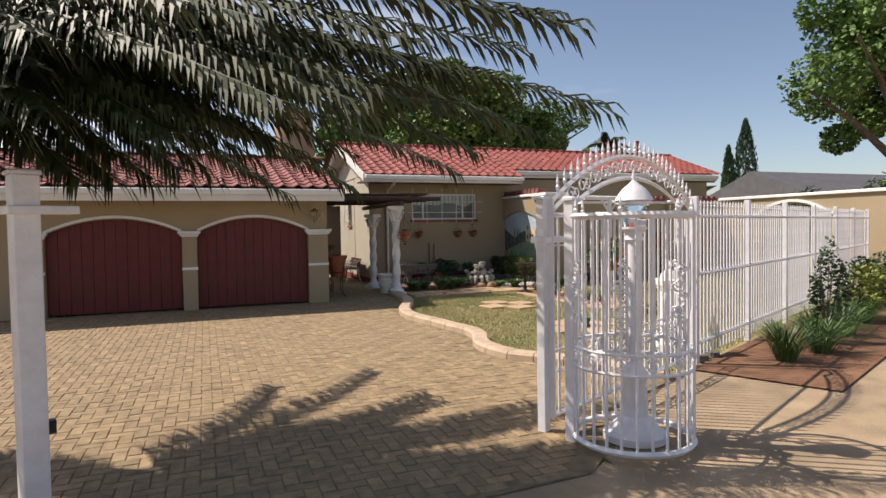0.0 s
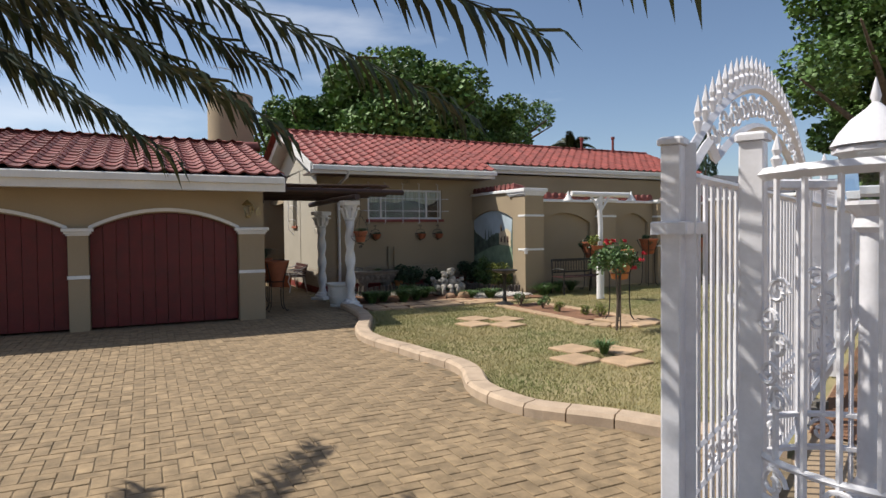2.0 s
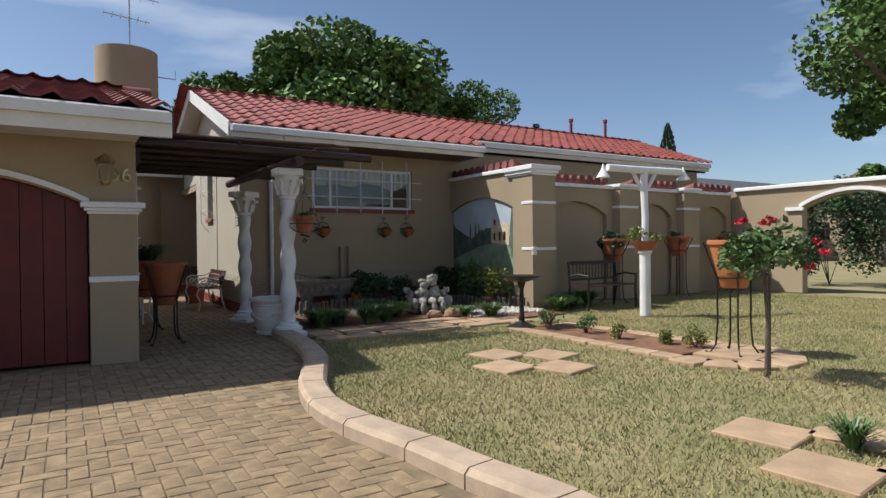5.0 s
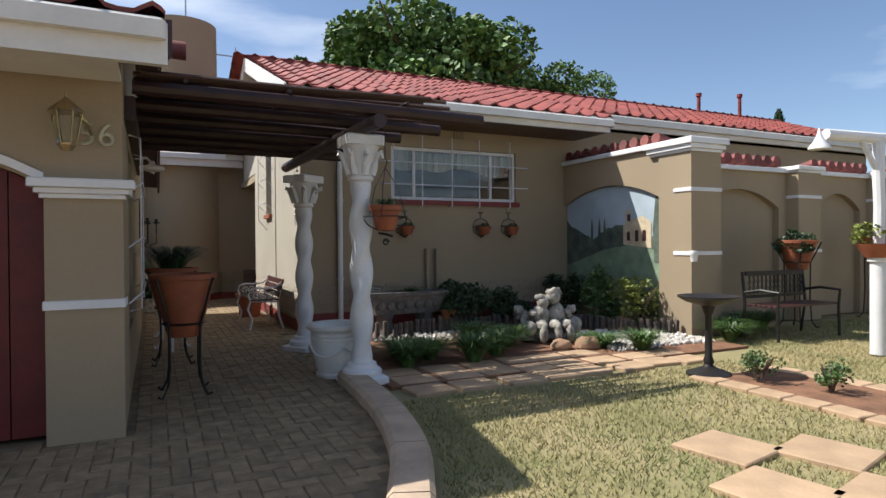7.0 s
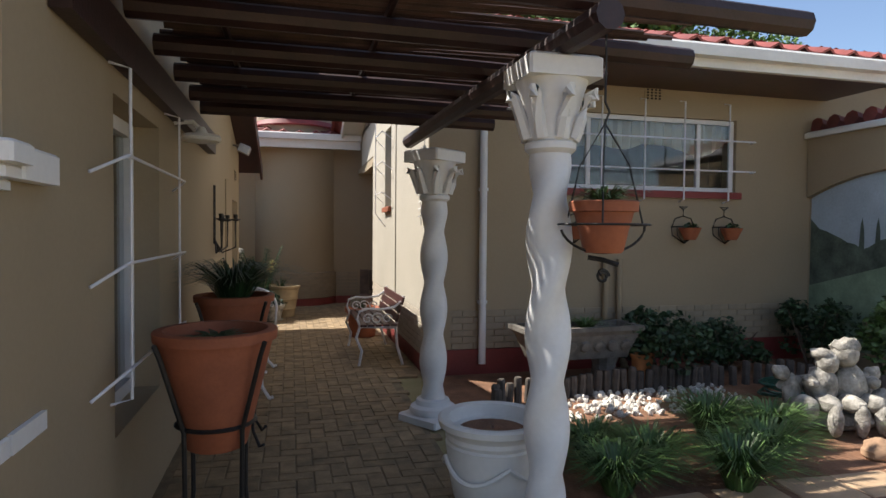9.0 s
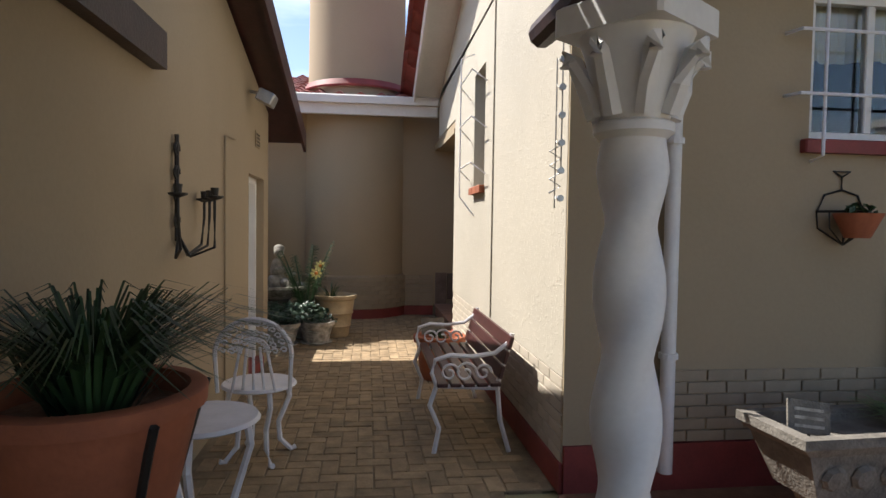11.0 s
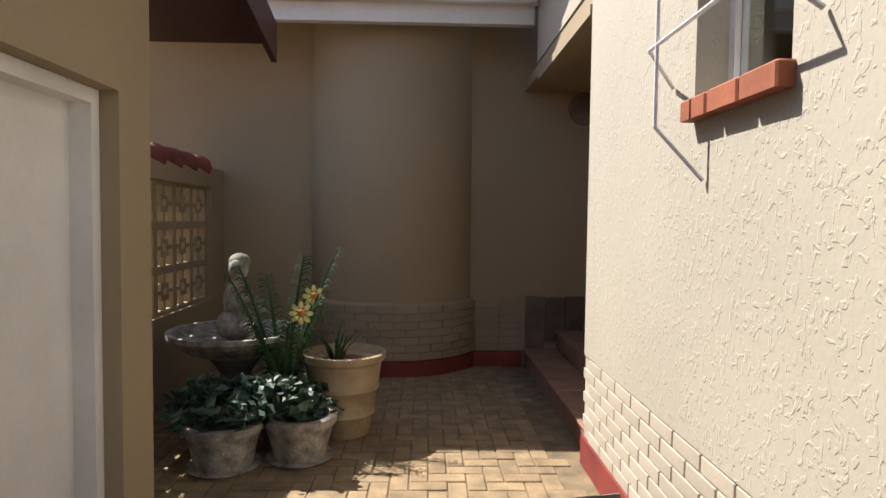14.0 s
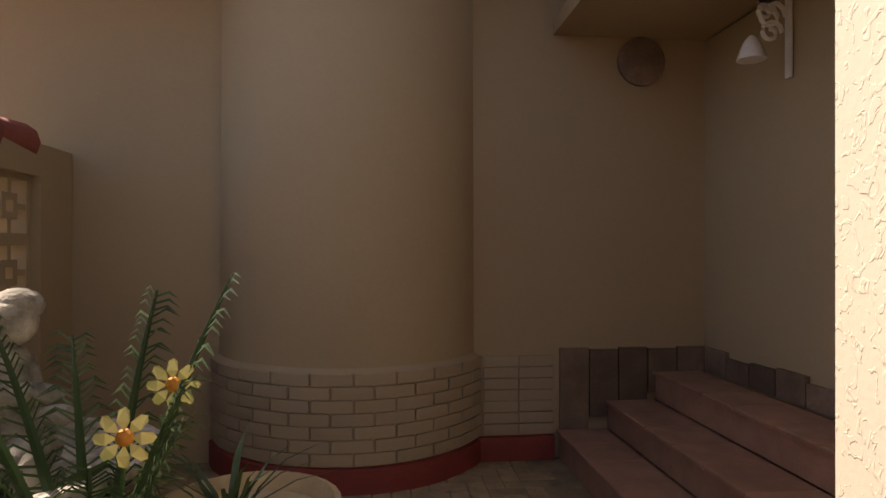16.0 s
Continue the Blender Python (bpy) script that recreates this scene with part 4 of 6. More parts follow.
# ---- windows ----
w = thing("window_1", "white framed front window with cream curtain", "window", kind="structure")
def frame_part(x0, z0, x1, z1, y=17.99):
    part("window_frame", Build().box(x0, y, z0, x1, y + 0.05, z1, None, 0.006), "white", w)
frame_part(W0, WZ0, W1, WZ0 + 0.05); frame_part(W0, WZ1 - 0.05, W1, WZ1)
for x in (W0, 6.78, 8.12, W1 - 0.05):
    frame_part(x, WZ0 + 0.051, x + 0.05, WZ1 - 0.051)
for x0, x1 in ((W0 + 0.05, 6.78), (6.83, 8.12), (8.17, W1 - 0.05)):
    g = part("pane", Build().box(x0, 18.01, WZ0 + 0.05, x1, 18.016, WZ1 - 0.05), "glass", w)
    g.visible_shadow = False
part("window_sill", Build().box(W0 - 0.05, 17.9, WZ0 - 0.075, W1 + 0.05, 17.99, WZ0 - 0.001, None, 0.008), "red_paint", w, "red painted sill")
cu = Build()
N = 60
vs = []
for i in range(N + 1):
    x = W0 - 0.1 + (W1 - W0 + 0.2) * i / N
    drop = 0.24 + 0.13 * abs(math.sin((x - W0) * 2.9)) + 0.05 * math.sin(x * 7)
    yy = 18.09 + 0.02 * math.sin(i * 1.9)
    vs += [(x, yy, WZ1 + 0.1), (x, yy + 0.015, WZ1 - drop)]
cu.add(vs, [(2 * i, 2 * i + 1, 2 * i + 3, 2 * i + 2) for i in range(N)])
tagged(part("curtain", cu, "curtain", smooth=True), "cream draped curtain across the top of the window", "curtain")
# room surfaces are coloured near-black so the interior looks unlit
solid("wall_room_back", Build().box(5.32, 19.9, 0, 10, 20.0, 3.2), "dark", "inner wall of the room, coloured near-black for its shade", "wall")
solid("ceiling_room", Build().box(5.31, 18.19, 2.95, 17.9, 23.4, 3.0), "dark", "ceiling of the room, coloured near-black for its shade", "ceiling")

gr = thing("window_grille", "white painted iron burglar bars over the window", "grille")
for x in (6.42, 6.88, 7.38, 7.86, 8.42):
    part("bar", Build().tube([(x, 17.93, 1.78), (x, 17.84, 1.8), (x, 17.84, 2.85), (x, 17.93, 2.87)], 0.009, 6), "iron_white", gr)
for z in (2.12, 2.45):
    part("bar", Build().tube([(6.25, 17.93, z), (6.27, 17.83, z), (8.75, 17.83, z), (8.77, 17.93, z)], 0.009, 6), "iron_white", gr)
w2 = thing("window_2", "narrow white framed window in the flaked wall", "window", kind="structure")
for y0, y1 in ((SY0, SY0 + 0.04), (SY1 - 0.04, SY1)):
    part("window_frame", Build().box(5.18, y0, SZ0, 5.23, y1, SZ1), "white", w2)
part("window_frame", Build().box(5.18, SY0 + 0.04, SZ0, 5.23, SY1 - 0.04, SZ0 + 0.04).box(5.18, SY0 + 0.04, SZ1 - 0.04, 5.23, SY1 - 0.04, SZ1), "white", w2)
g = part("pane", Build().box(5.2, SY0 + 0.04, SZ0 + 0.04, 5.206, SY1 - 0.04, SZ1 - 0.04), "glass", w2)
g.visible_shadow = False
for k in range(3):
    part("window_sill", Build().box(5.02, SY0 - 0.02 + k * 0.19, SZ0 - 0.07, 5.18, SY0 + 0.16 + k * 0.19, SZ0 - 0.002, None, 0.006), "terra", w2, "red clay sill tile")
gr2 = thing("window_grille", "white bent iron bars over the narrow window", "grille")
for z in (1.95, 2.35, 2.75):
    part("bar", Build().tube([(5.06, SY0 - 0.13, z - 0.1), (4.93, SY0 - 0.1, z), (4.93, SY1 + 0.05, z), (5.06, SY1 + 0.16, z - 0.1)], 0.007, 6), "iron_white", gr2)
part("bar", Build().tube([(5.06, SY1 - 0.1, 1.5), (4.93, SY1 - 0.02, 1.68), (4.93, SY1 - 0.02, 3.0), (5.06, SY1 - 0.02, 3.05)], 0.007, 6), "iron_white", gr2)
w3 = thing("window_3", "white framed window in the garage side wall", "window", kind="structure")
part("window_frame", Build().box(2.86, 14.95, 0.55, 2.92, 15.02, 2.0).box(2.86, 15.78, 0.55, 2.92, 15.85, 2.0).box(2.86, 15.02, 0.55, 2.92, 15.78, 0.62).box(2.86, 15.02, 1.93, 2.92, 15.78, 2.0), "white", w3)
part("pane", Build().box(2.88, 15.02, 0.62, 2.886, 15.78, 1.93), "glass", w3).visible_shadow = False
# added near-black sheet behind the pane, in place of the garage's inner shade
solid("wall_garage_inner", Build().box(2.3, 14.3, 0, 2.35, 16.6, 2.4), "dark", "near-black panel standing for the unlit garage inside", "wall")
gr3 = thing("window_grille", "white iron burglar bars over the garage window", "grille")
for y in (14.85, 15.95):
    part("bar", Build().tube([(3.06, y, 0.72), (3.14, y, 0.74), (3.14, y, 2.08), (3.06, y, 2.1)], 0.0065, 6), "iron_white", gr3)
for z in (0.88, 1.3, 1.72):
    part("bar", Build().tube([(3.06, 14.6, z - 0.08), (3.155, 14.75, z), (3.155, 16.05, z), (3.06, 16.2, z - 0.05)], 0.0065, 6), "iron_white", gr3)
d1 = thing("door_1", "white wooden side door, closed, on a red step", "door", kind="structure")
part("door_leaf", Build().box(2.86, 20.275, 0.1, 2.9, 20.915, 1.77), "white", d1)
part("door_frame", Build().box(2.83, 20.222, 0.1, 2.98, 20.275, 1.818).box(2.83, 20.915, 0.1, 2.98, 20.968, 1.818).box(2.83, 20.275, 1.765, 2.98, 20.915, 1.818), "white", d1)
part("threshold", Build().box(2.83, 20.222, 0.0, 3.06, 20.968, 0.1, None, 0.008), "red_paint", d1, "red painted threshold")

# vents
def vent(m, label="pierced brick air vent"):
    o = thing("air_vent", label, "vent", m, "air vents")
    part("plate", Build().box(-0.11, -0.004, -0.07, 0.11, 0.002, 0.07), "wall", o)
    for i in range(4):
        for j in range(4):
            # raised near-black boxes; the shade of the holes is in their colour
            part("slot", Build().box(-0.085 + i * 0.048, -0.006, -0.058 + j * 0.031, -0.06 + i * 0.048, -0.0035, -0.04 + j * 0.031), "dark", o)
vent(pose(7.54, 17.944, 2.93))
vent(pose(3.056, 20.6, 2.15, 0, 0, 90))

# pipes
def pipe(pts, r, label, m="white"):
    o = thing("downpipe", label, "pipe", pose(0, 0, 0))
    part("tube", Build().tube(pts, r, 12), m, o, smooth=True)
    zs = [p[2] for p in pts]
    a, b = pts[-2], pts[-1]
    for t in (0.3, 0.75):
        p = Vector(a).lerp(Vector(b), t)
        part("clip", Build().lathe([(r + 0.012, -0.015), (r + 0.012, 0.015)], 12, pose(*p)), m, o)
pipe([(5.62, 17.02, 3.05), (5.62, 17.15, 2.92), (5.62, 17.8, 2.8), (5.62, 17.89, 2.6), (5.62, 17.89, 0.12)], 0.038, "white downpipe on the front wall")
pipe([(1.36, 23.7, 3.1), (1.36, 23.8, 2.9), (1.36, 24.35, 2.6), (1.36, 24.4, 2.3), (1.36, 24.4, 0.1)], 0.045, "white downpipe at the passage end")
for x in (6.98, 7.14):
    pipe([(x, 17.9, 1.16), (x, 17.9, 0.35), (x + 0.04, 17.87, 0.1), (x + 0.06, 17.85, 0.0)], 0.03, "beige painted drain pipe on the front wall", "wall")
for nm, pts in (("conduit", [(3.065, 19.3, 0.0), (3.065, 19.3, 2.0), (3.065, 19.6, 2.02)]), ("conduit", [(5.064, 19.8, 0.65), (5.064, 19.8, 3.3)])):
    o = thing(nm, "thin painted cable conduit on the wall", "conduit", pose(0, 0, 0))
    part("tube", Build().tube(pts, 0.008, 6), "wall" if pts[0][0] < 4 else "skin", o)


def scroll(b, m, r=0.05, t=0.006, turns=1.3, n=16):
    pts = []
    for k in range(n + 1):
        a = turns * 6.283 * k / n
        q = r * (1 - 0.75 * k / n)
        pts.append(m @ Vector((q * math.cos(a), 0, q * math.sin(a))))
    b.tube(pts, t, 5)


# ---- gate and fence ----
def square_post(x, y, h, w, label, ledge=None):
    o = thing("gate_post", label, "gate post", pose(x, y, 0, 0, 0, 27), "gate posts")
    part("post", Build().box(-w / 2, -w / 2, 0, w / 2, w / 2, h, None, 0.006), "iron_white", o)
    part("cap", Build().box(-w / 2 - 0.012, -w / 2 - 0.012, h + 0.001, w / 2 + 0.012, w / 2 + 0.012, h + 0.03, None, 0.01), "iron_white", o)
    if ledge:
        part("bracket", Build().box(-w / 2 - 0.03, -w / 2 - 0.03, ledge, w / 2 + 0.2, w / 2 + 0.03, ledge + 0.05, None, 0.006), "iron_white", o)
        part("latch", Build().box(w / 2 + 0.001, -0.03, 0.42, w / 2 + 0.05, 0.03, 0.5), "iron", o)
square_post(2.95, 4.44, 1.84, 0.075, "white painted square steel gate post", 1.5)
square_post(3.03, 4.16, 1.82, 0.08, "white painted square steel gate post")
square_post(-0.52, 4.52, 1.98, 0.14, "white painted square steel gate post", 1.75)
square_post(-0.98, 4.45, 1.98, 0.1, "white painted square steel gate post")

DIRF = Vector((0.905, 0.425, 0)).normalized()


def along(x, z, off=0.0, o=Vector((3.02, 4.42, 0))):
    p = o + DIRF * x + Vector((DIRF.y, -DIRF.x, 0)) * off
    return (p.x, p.y, z)


def spear(b, p, h=0.12, r=0.016):
    b.lathe([(r * 0.4, 0), (r, h * 0.3), (r * 0.5, h * 0.4), (r * 0.8, h * 0.55), (0.001, h)], 6, pose(*p))


gate = thing("driveway_gate", "white arched wrought iron gate standing open", "gate", pose(0, 0, 0))
L = 2.9
def arch_z(x):
    return 1.82 + 0.46 * (1 - (2 * x / L - 1) ** 2)
part("frame", Build().tube([along(0, 0.1), along(0, 1.85)], 0.028, 4).tube([along(L, 0.1), along(L, 1.85)], 0.028, 4).tube([along(0, 0.12), along(L, 0.12)], 0.022, 4).tube([along(0, 1.72), along(L, 1.72)], 0.02, 4), "iron_white", gate)
for dz in (0.0, -0.2):
    part("arch_rail", Build().tube([along(L * k / 24, arch_z(L * k / 24) + dz * (1 if 2 < k < 22 else 0.4)) for k in range(25)], 0.022, 4), "iron_white", gate)
k = 0
x = 0.1
while x < L:
    part("bar", Build().tube([along(x, 0.12), along(x, 1.72)], 0.011, 6), "iron_white", gate)
    s = Build()
    spear(s, along(x, arch_z(x) + 0.02), 0.15, 0.02)
    part("spearhead", s, "iron_white", gate)
    x += 0.105
for k in range(13):
    x = 0.3 + k * 0.19
    s = Build()
    m = Matrix.Translation(along(x, arch_z(x) - 0.1)) @ pose(0, 0, 0, 0, 0, math.degrees(math.atan2(DIRF.y, DIRF.x)))
    scroll(s, m, 0.075, 0.008)
    scroll(s, m @ pose(0.08, 0, 0.02, 0, 180, 0), 0.06, 0.007)
    part("scrollwork", s, "iron_white", gate)
for k in range(11):
    s = Build()
    m = Matrix.Translation(along(0.25 + k * 0.24, 0.55)) @ pose(0, 0, 0, 0, 0, math.degrees(math.atan2(DIRF.y, DIRF.x)))
    scroll(s, m, 0.06, 0.008); scroll(s, m @ pose(0.1, 0, 0.0, 0, 180, 0), 0.06, 0.008)
    part("scrollwork", s, "iron_white", gate)
for z in (0.47, 0.64):
    part("rail", Build().tube([along(0, z), along(L, z)], 0.012, 4), "iron_white", gate)

cage = thing("round_gate", "white round barred enclosure of wrought iron", "gate", pose(3.42, 3.95, 0))
for z, r in ((0.06, 0.024), (0.6, 0.014), (0.74, 0.014), (1.7, 0.024)):
    part("ring", Build().tube([(0.43 * math.cos(k * 6.283 / 40), 0.43 * math.sin(k * 6.283 / 40), z) for k in range(41)], r, 5), "iron_white", cage)
for k in range(26):
    a = k * 6.283 / 26
    c, s_ = 0.43 * math.cos(a), 0.43 * math.sin(a)
    part("bar", Build().tube([(c, s_, 0.05), (c, s_, 1.7)], 0.011, 6), "iron_white", cage)
    if k % 2 == 0:
        s = Build()
        scroll(s, pose(c * 1.02, s_ * 1.02, 0.67, 0, 0, math.degrees(a) + 90), 0.055, 0.009)
        part("scrollwork", s, "iron_white", cage)
    if k % 4 == 0:
        s = Build()
        for q in range(5):
            scroll(s, pose(c * 1.02, s_ * 1.02, 0.95 + q * 0.09, 0, 0, math.degrees(a) + 90) @ pose(0.02 * (-1) ** q, 0, 0, 0, 180 * (q % 2), 0), 0.05, 0.008)
        spear(s, (c, s_, 1.71), 0.12, 0.02)
        part("scrollwork", s, "iron_white", cage)

lamp = thing("lamp_post", "white cast iron lamp post with a domed lantern", "lamp post", pose(3.5, 4.02, 0))
part("pedestal", Build().lathe([(0.24, 0), (0.24, 0.05), (0.19, 0.08), (0.16, 0.13), (0.1, 0.18), (0.09, 0.45), (0.11, 0.48), (0.07, 0.55), (0.05, 0.6)], 20), "iron_white", lamp, smooth=True)
part("pole", Build().lathe([(0.05, 0.6), (0.045, 1.5), (0.07, 1.52), (0.06, 1.56)], 14), "iron_white", lamp, smooth=True)
lan = part("lantern", Build().lathe([(0.06, 1.56), (0.1, 1.6), (0.1, 1.615)], 12).lathe([(0.135, 1.79), (0.135, 1.805), (0.12, 1.815)], 12), "iron_white", lamp)
part("dome", Build().lathe([(0.145, 1.815), (0.12, 1.86), (0.08, 1.91), (0.03, 1.95), (0.012, 1.97), (0.018, 1.99), (0.002, 2.06)], 16), "iron_white", lan, smooth=True)
part("glass_pane", Build().lathe([(0.09, 1.617), (0.115, 1.788)], 6, close=False), "glass", lan)

fence = thing("palisade_fence", "white steel palisade fence with spear tips", "fence", pose(0, 0, 0))
O2 = Vector((5.75, 5.72, 0))
for k in range(7):
    part("post", Build().box(-0.035, -0.035, 0, 0.035, 0.035, 1.95, pose(*along(k * 1.9, 0, 0, O2), 0, 0, 25), 0.005), "iron_white", fence)
for z in (0.25, 1.05, 1.72):
    part("rail", Build().tube([along(0, z, 0.03, O2), along(11.4, z, 0.03, O2)], 0.02, 4), "iron_white", fence)
pal = Build().tube([(0, 0, 0.08), (0, 0, 1.82)], 0.013, 6)
spear(pal, (0, 0, 1.82), 0.1, 0.016)
pme = pal.mesh("paling")
for k in range(100):
    if k % 16 == 0:
        continue
    part("paling", pme, "iron_white", fence, at=pose(*along(0.06 + k * 0.113, 0, 0, O2)))

pl = thing("garden_pedestal", "white moulded garden pedestal with a finial", "pedestal", pose(5.89, 6.3, 0, 0, 0, -20) @ Matrix.Diagonal((0.78, 0.78, 1, 1)))
b = Build().box(-0.22, -0.22, 0.05, 0.22, 0.22, 0.17, None, 0.03).box(-0.17, -0.17, 0.17, 0.17, 0.17, 0.26, None, 0.02)
part("base", b, "white", pl)
b = Build()
b.add([(s * w_, t * w_, z) for z, w_ in ((0.26, 0.145), (0.82, 0.12)) for s, t in ((-1, -1), (1, -1), (1, 1), (-1, 1))], [(0, 1, 5, 4), (1, 2, 6, 5), (2, 3, 7, 6), (3, 0, 4, 7), (4, 5, 6, 7)])
part("shaft", b, "white", pl)
for k in range(4):
    m = pose(0, 0, 0, 0, 0, k * 90)
    part("panel", Build().box(-0.08, -0.148, 0.32, 0.08, -0.125, 0.74, m @ pose(0, 0, 0, -2.4, 0, 0), 0.006), "white", pl)
part("cap", Build().box(-0.15, -0.15, 0.82, 0.15, 0.15, 0.87, None, 0.01).box(-0.18, -0.18, 0.87, 0.18, 0.18, 0.95, None, 0.015).lathe([(0.15, 0.95), (0.12, 1.02), (0.06, 1.06), (0.03, 1.08), (0.05, 1.11), (0.04, 1.14), (0.002, 1.18)], 16), "white", pl, smooth=True)
for k, (x, y) in enumerate(((5.62, 6.3), (5.7, 6.02), (5.98, 5.86), (6.2, 5.95))):
    o = thing("loose_brick", "loose grey paving brick at the pedestal's foot", "brick", pose(x, y, 0, 0, 0, 30 * k), "loose bricks")
    part("block", Build().box(-0.11, -0.055, 0, 0.11, 0.055, 0.07, None, 0.006), "dstone", o)

# bed outside the fence
for k in range(7):
    x, y = along(0.8 + k * 0.75, 0, 0.75 + 0.2 * (k % 2), O2)[:2]
    tuft(x, y, 0.8, 0.75, 220, "leaf", 60 + k, "clump of green strap-leaved agapanthus by the fence")
shrub(10.6, 7.0, 0.7, 1.0, "leaf_l", 1500, 0.08, 81, "dense green shrub outside the fence")
shrub(12.4, 7.8, 0.9, 1.2, "leaf_d", 1800, 0.08, 82, "dense dark green shrub outside the fence")
shrub(8.2, 5.9, 0.28, 1.5, "leaf_d", 600, 0.07, 83, "slim upright rose bush outside the fence")
solid("soil_fence", Build().add([along(-0.3, 0.008, 0.06, O2), along(-0.3, 0.008, 1.5, O2), along(10, 0.008, 1.9, O2), along(10, 0.008, 0.06, O2)], [(0, 1, 2, 3)]), "dirt", "brown soil of the bed by the fence", "soil")

for k, (x, y) in enumerate(((19.5, 12.2), (19.8, 13.6), (19.6, 15.0))):
    shrub(x, y, 1.2, 3.0, "leaf_d", 3500, 0.1, 85 + k, "dark creeper-like shrub behind the arch")

# ---- garden ----
def slab(x, y, s, a, group="garden slabs", label="square sandstone paving slab set in the lawn", t=0.012, w=None):
    o = thing("paving_slab", label, "paving slab", pose(x, y, 0, 0, 0, a), group)
    part("stone", Build().box(-s / 2, -(w or s) / 2, -0.02, s / 2, (w or s) / 2, t, None, 0.008), "slab", o)
for cx, cy, a, s in ((6.38, 11.6, 12, 0.46), (6.1, 8.55, 8, 0.46)):
    for u, v in ((-0.4, -0.03), (0.03, 0.44), (-0.03, -0.44), (0.4, 0.03)):
        p = pose(cx, cy, 0, 0, 0, a) @ Vector((u, v, 0))
        slab(p.x, p.y, s, a + rnd(-3, 3))
tuft(6.2, 8.55, 0.3, 0.26, 160, "leaf", 90, "clump of green grass between the slabs")
solid("soil_bed", Build().box(7.75, 10.9, -0.03, 8.6, 13.4, 0.012), "dirt", "red-brown soil of the garden bed", "soil")
solid("soil_border", Build().box(5.05, 14.35, -0.03, 9.5, 17.92, 0.010), "dirt", "red-brown soil of the border under the window", "soil")
random.seed(17)
for k in range(9):
    slab(7.7, 13.35 - k * 0.3, 0.2, rnd(-5, 5), "bed edging", "reddish stone edging the garden bed", 0.02, 0.28)
    slab(8.62 + 0.02 * k, 13.3 - k * 0.3, 0.22, rnd(-6, 6), "bed edging", "reddish stone edging the garden bed", 0.02, 0.28)
for k in range(7):
    a = math.pi + k * math.pi / 6
    slab(8.25 + 0.58 * math.cos(a), 10.65 + 0.55 * math.sin(a), 0.34, math.degrees(a) , "bed edging", "reddish stone edging the garden bed", 0.02, 0.3)
slab(8.35, 10.62, 0.62, 12, "bed edging", "reddish flagstone under the pot stand", 0.02)
for k in range(22):
    slab(5.35 + (k % 8) * 0.42 + rnd(-0.04, 0.04), 14.15 + 0.36 * (k // 8) + rnd(-0.03, 0.03), 0.38, rnd(-5, 5), "border paving", "weathered reddish paving stone along the border", 0.016, 0.3)
for k, (x, y, r) in enumerate(((7.95, 13.05, 0.2), (8.15, 12.55, 0.18), (8.1, 11.95, 0.13), (8.25, 11.4, 0.12), (8.3, 11.05, 0.17))):
    shrub(x, y, r, r * 1.6, "leaf_l" if k > 1 else "leaf", 420, 0.035, 100 + k, "low bronze-green shrub in the garden bed")
for k, (x, y, h) in enumerate(((5.5, 15.1, 0.34), (5.85, 15.35, 0.32), (6.2, 15.0, 0.38), (6.6, 15.25, 0.36), (6.55, 15.7, 0.42), (7.0, 15.65, 0.35), (5.6, 15.6, 0.3), (8.25, 14.75, 0.3), (7.95, 15.1, 0.22), (9.7, 14.75, 0.3), (10.0, 14.95, 0.35), (10.55, 15.25, 0.35), (11.0, 15.3, 0.33))):
    tuft(x, y, h * 1.35, 0.42, 400, "leaf", 120 + k)
shrub(7.3, 17.35, 0.6, 0.75, "leaf_d", 1700, 0.07, 141, "dark green shrub under the window")
shrub(8.2, 17.55, 0.5, 0.6, "leaf_d", 1300, 0.07, 142, "dark green shrub under the window")
shrub(9.15, 17.45, 0.45, 0.85, "leaf_d", 1300, 0.07, 143, "dark green shrub before the mural")
shrub(9.1, 16.5, 0.38, 0.85, "leaf", 1100, 0.07, 144, "leafy green shrub before the mural")
shrub(9.2, 15.85, 0.4, 0.8, "leaf_l", 1300, 0.06, 145, "lime green shrub before the mural")
le = thing("log_edging", "row of short upright logs edging the bed", "edging", pose(0, 0, 0))
lme = Build().lathe([(0.036, -0.05), (0.036, 0.2), (0.028, 0.215)], 8).mesh("log", True)
pts = smooth_line([(5.32, 16.5), (5.42, 16.8), (6.0, 16.92), (7.0, 17.0), (7.9, 17.0), (8.6, 16.95), (8.75, 16.5), (8.8, 16.1), (9.0, 15.75), (9.3, 15.5), (9.5, 15.35)], 12)
acc, last = 0, pts[0]
for p in pts[1:]:
    if (p - last).length > 0.072:
        part("log", lme, "log", le, at=pose(p.x, p.y, rnd(-0.03, 0.02), rnd(-3, 3), rnd(-3, 3), 0))
        last = p
pb = Build()
random.seed(23)
for k in range(1500):
    x, y = (rnd(7.9, 9.45), rnd(14.75, 16.1)) if k % 4 else (rnd(5.7, 7.6), rnd(16.3, 17.0))
    if k % 4 and (x - 7.9) + (16.1 - y) * 0.4 < 0.35:
        continue
    s = rnd(0.018, 0.04)
    m = pose(x, y, 0.01 + s * 0.4, rnd(0, 90), rnd(0, 90), rnd(0, 360)) @ Matrix.Diagonal((1, rnd(0.6, 0.9), rnd(0.45, 0.7), 1))
    pb.lathe([(s * 0.55, -s * 0.8), (s, -s * 0.2), (s * 0.9, s * 0.4), (s * 0.35, s * 0.85)], 6, m)
solid("pebbles", pb, "pebble", "white pebbles spread over the border", "pebbles", "stuff", True)


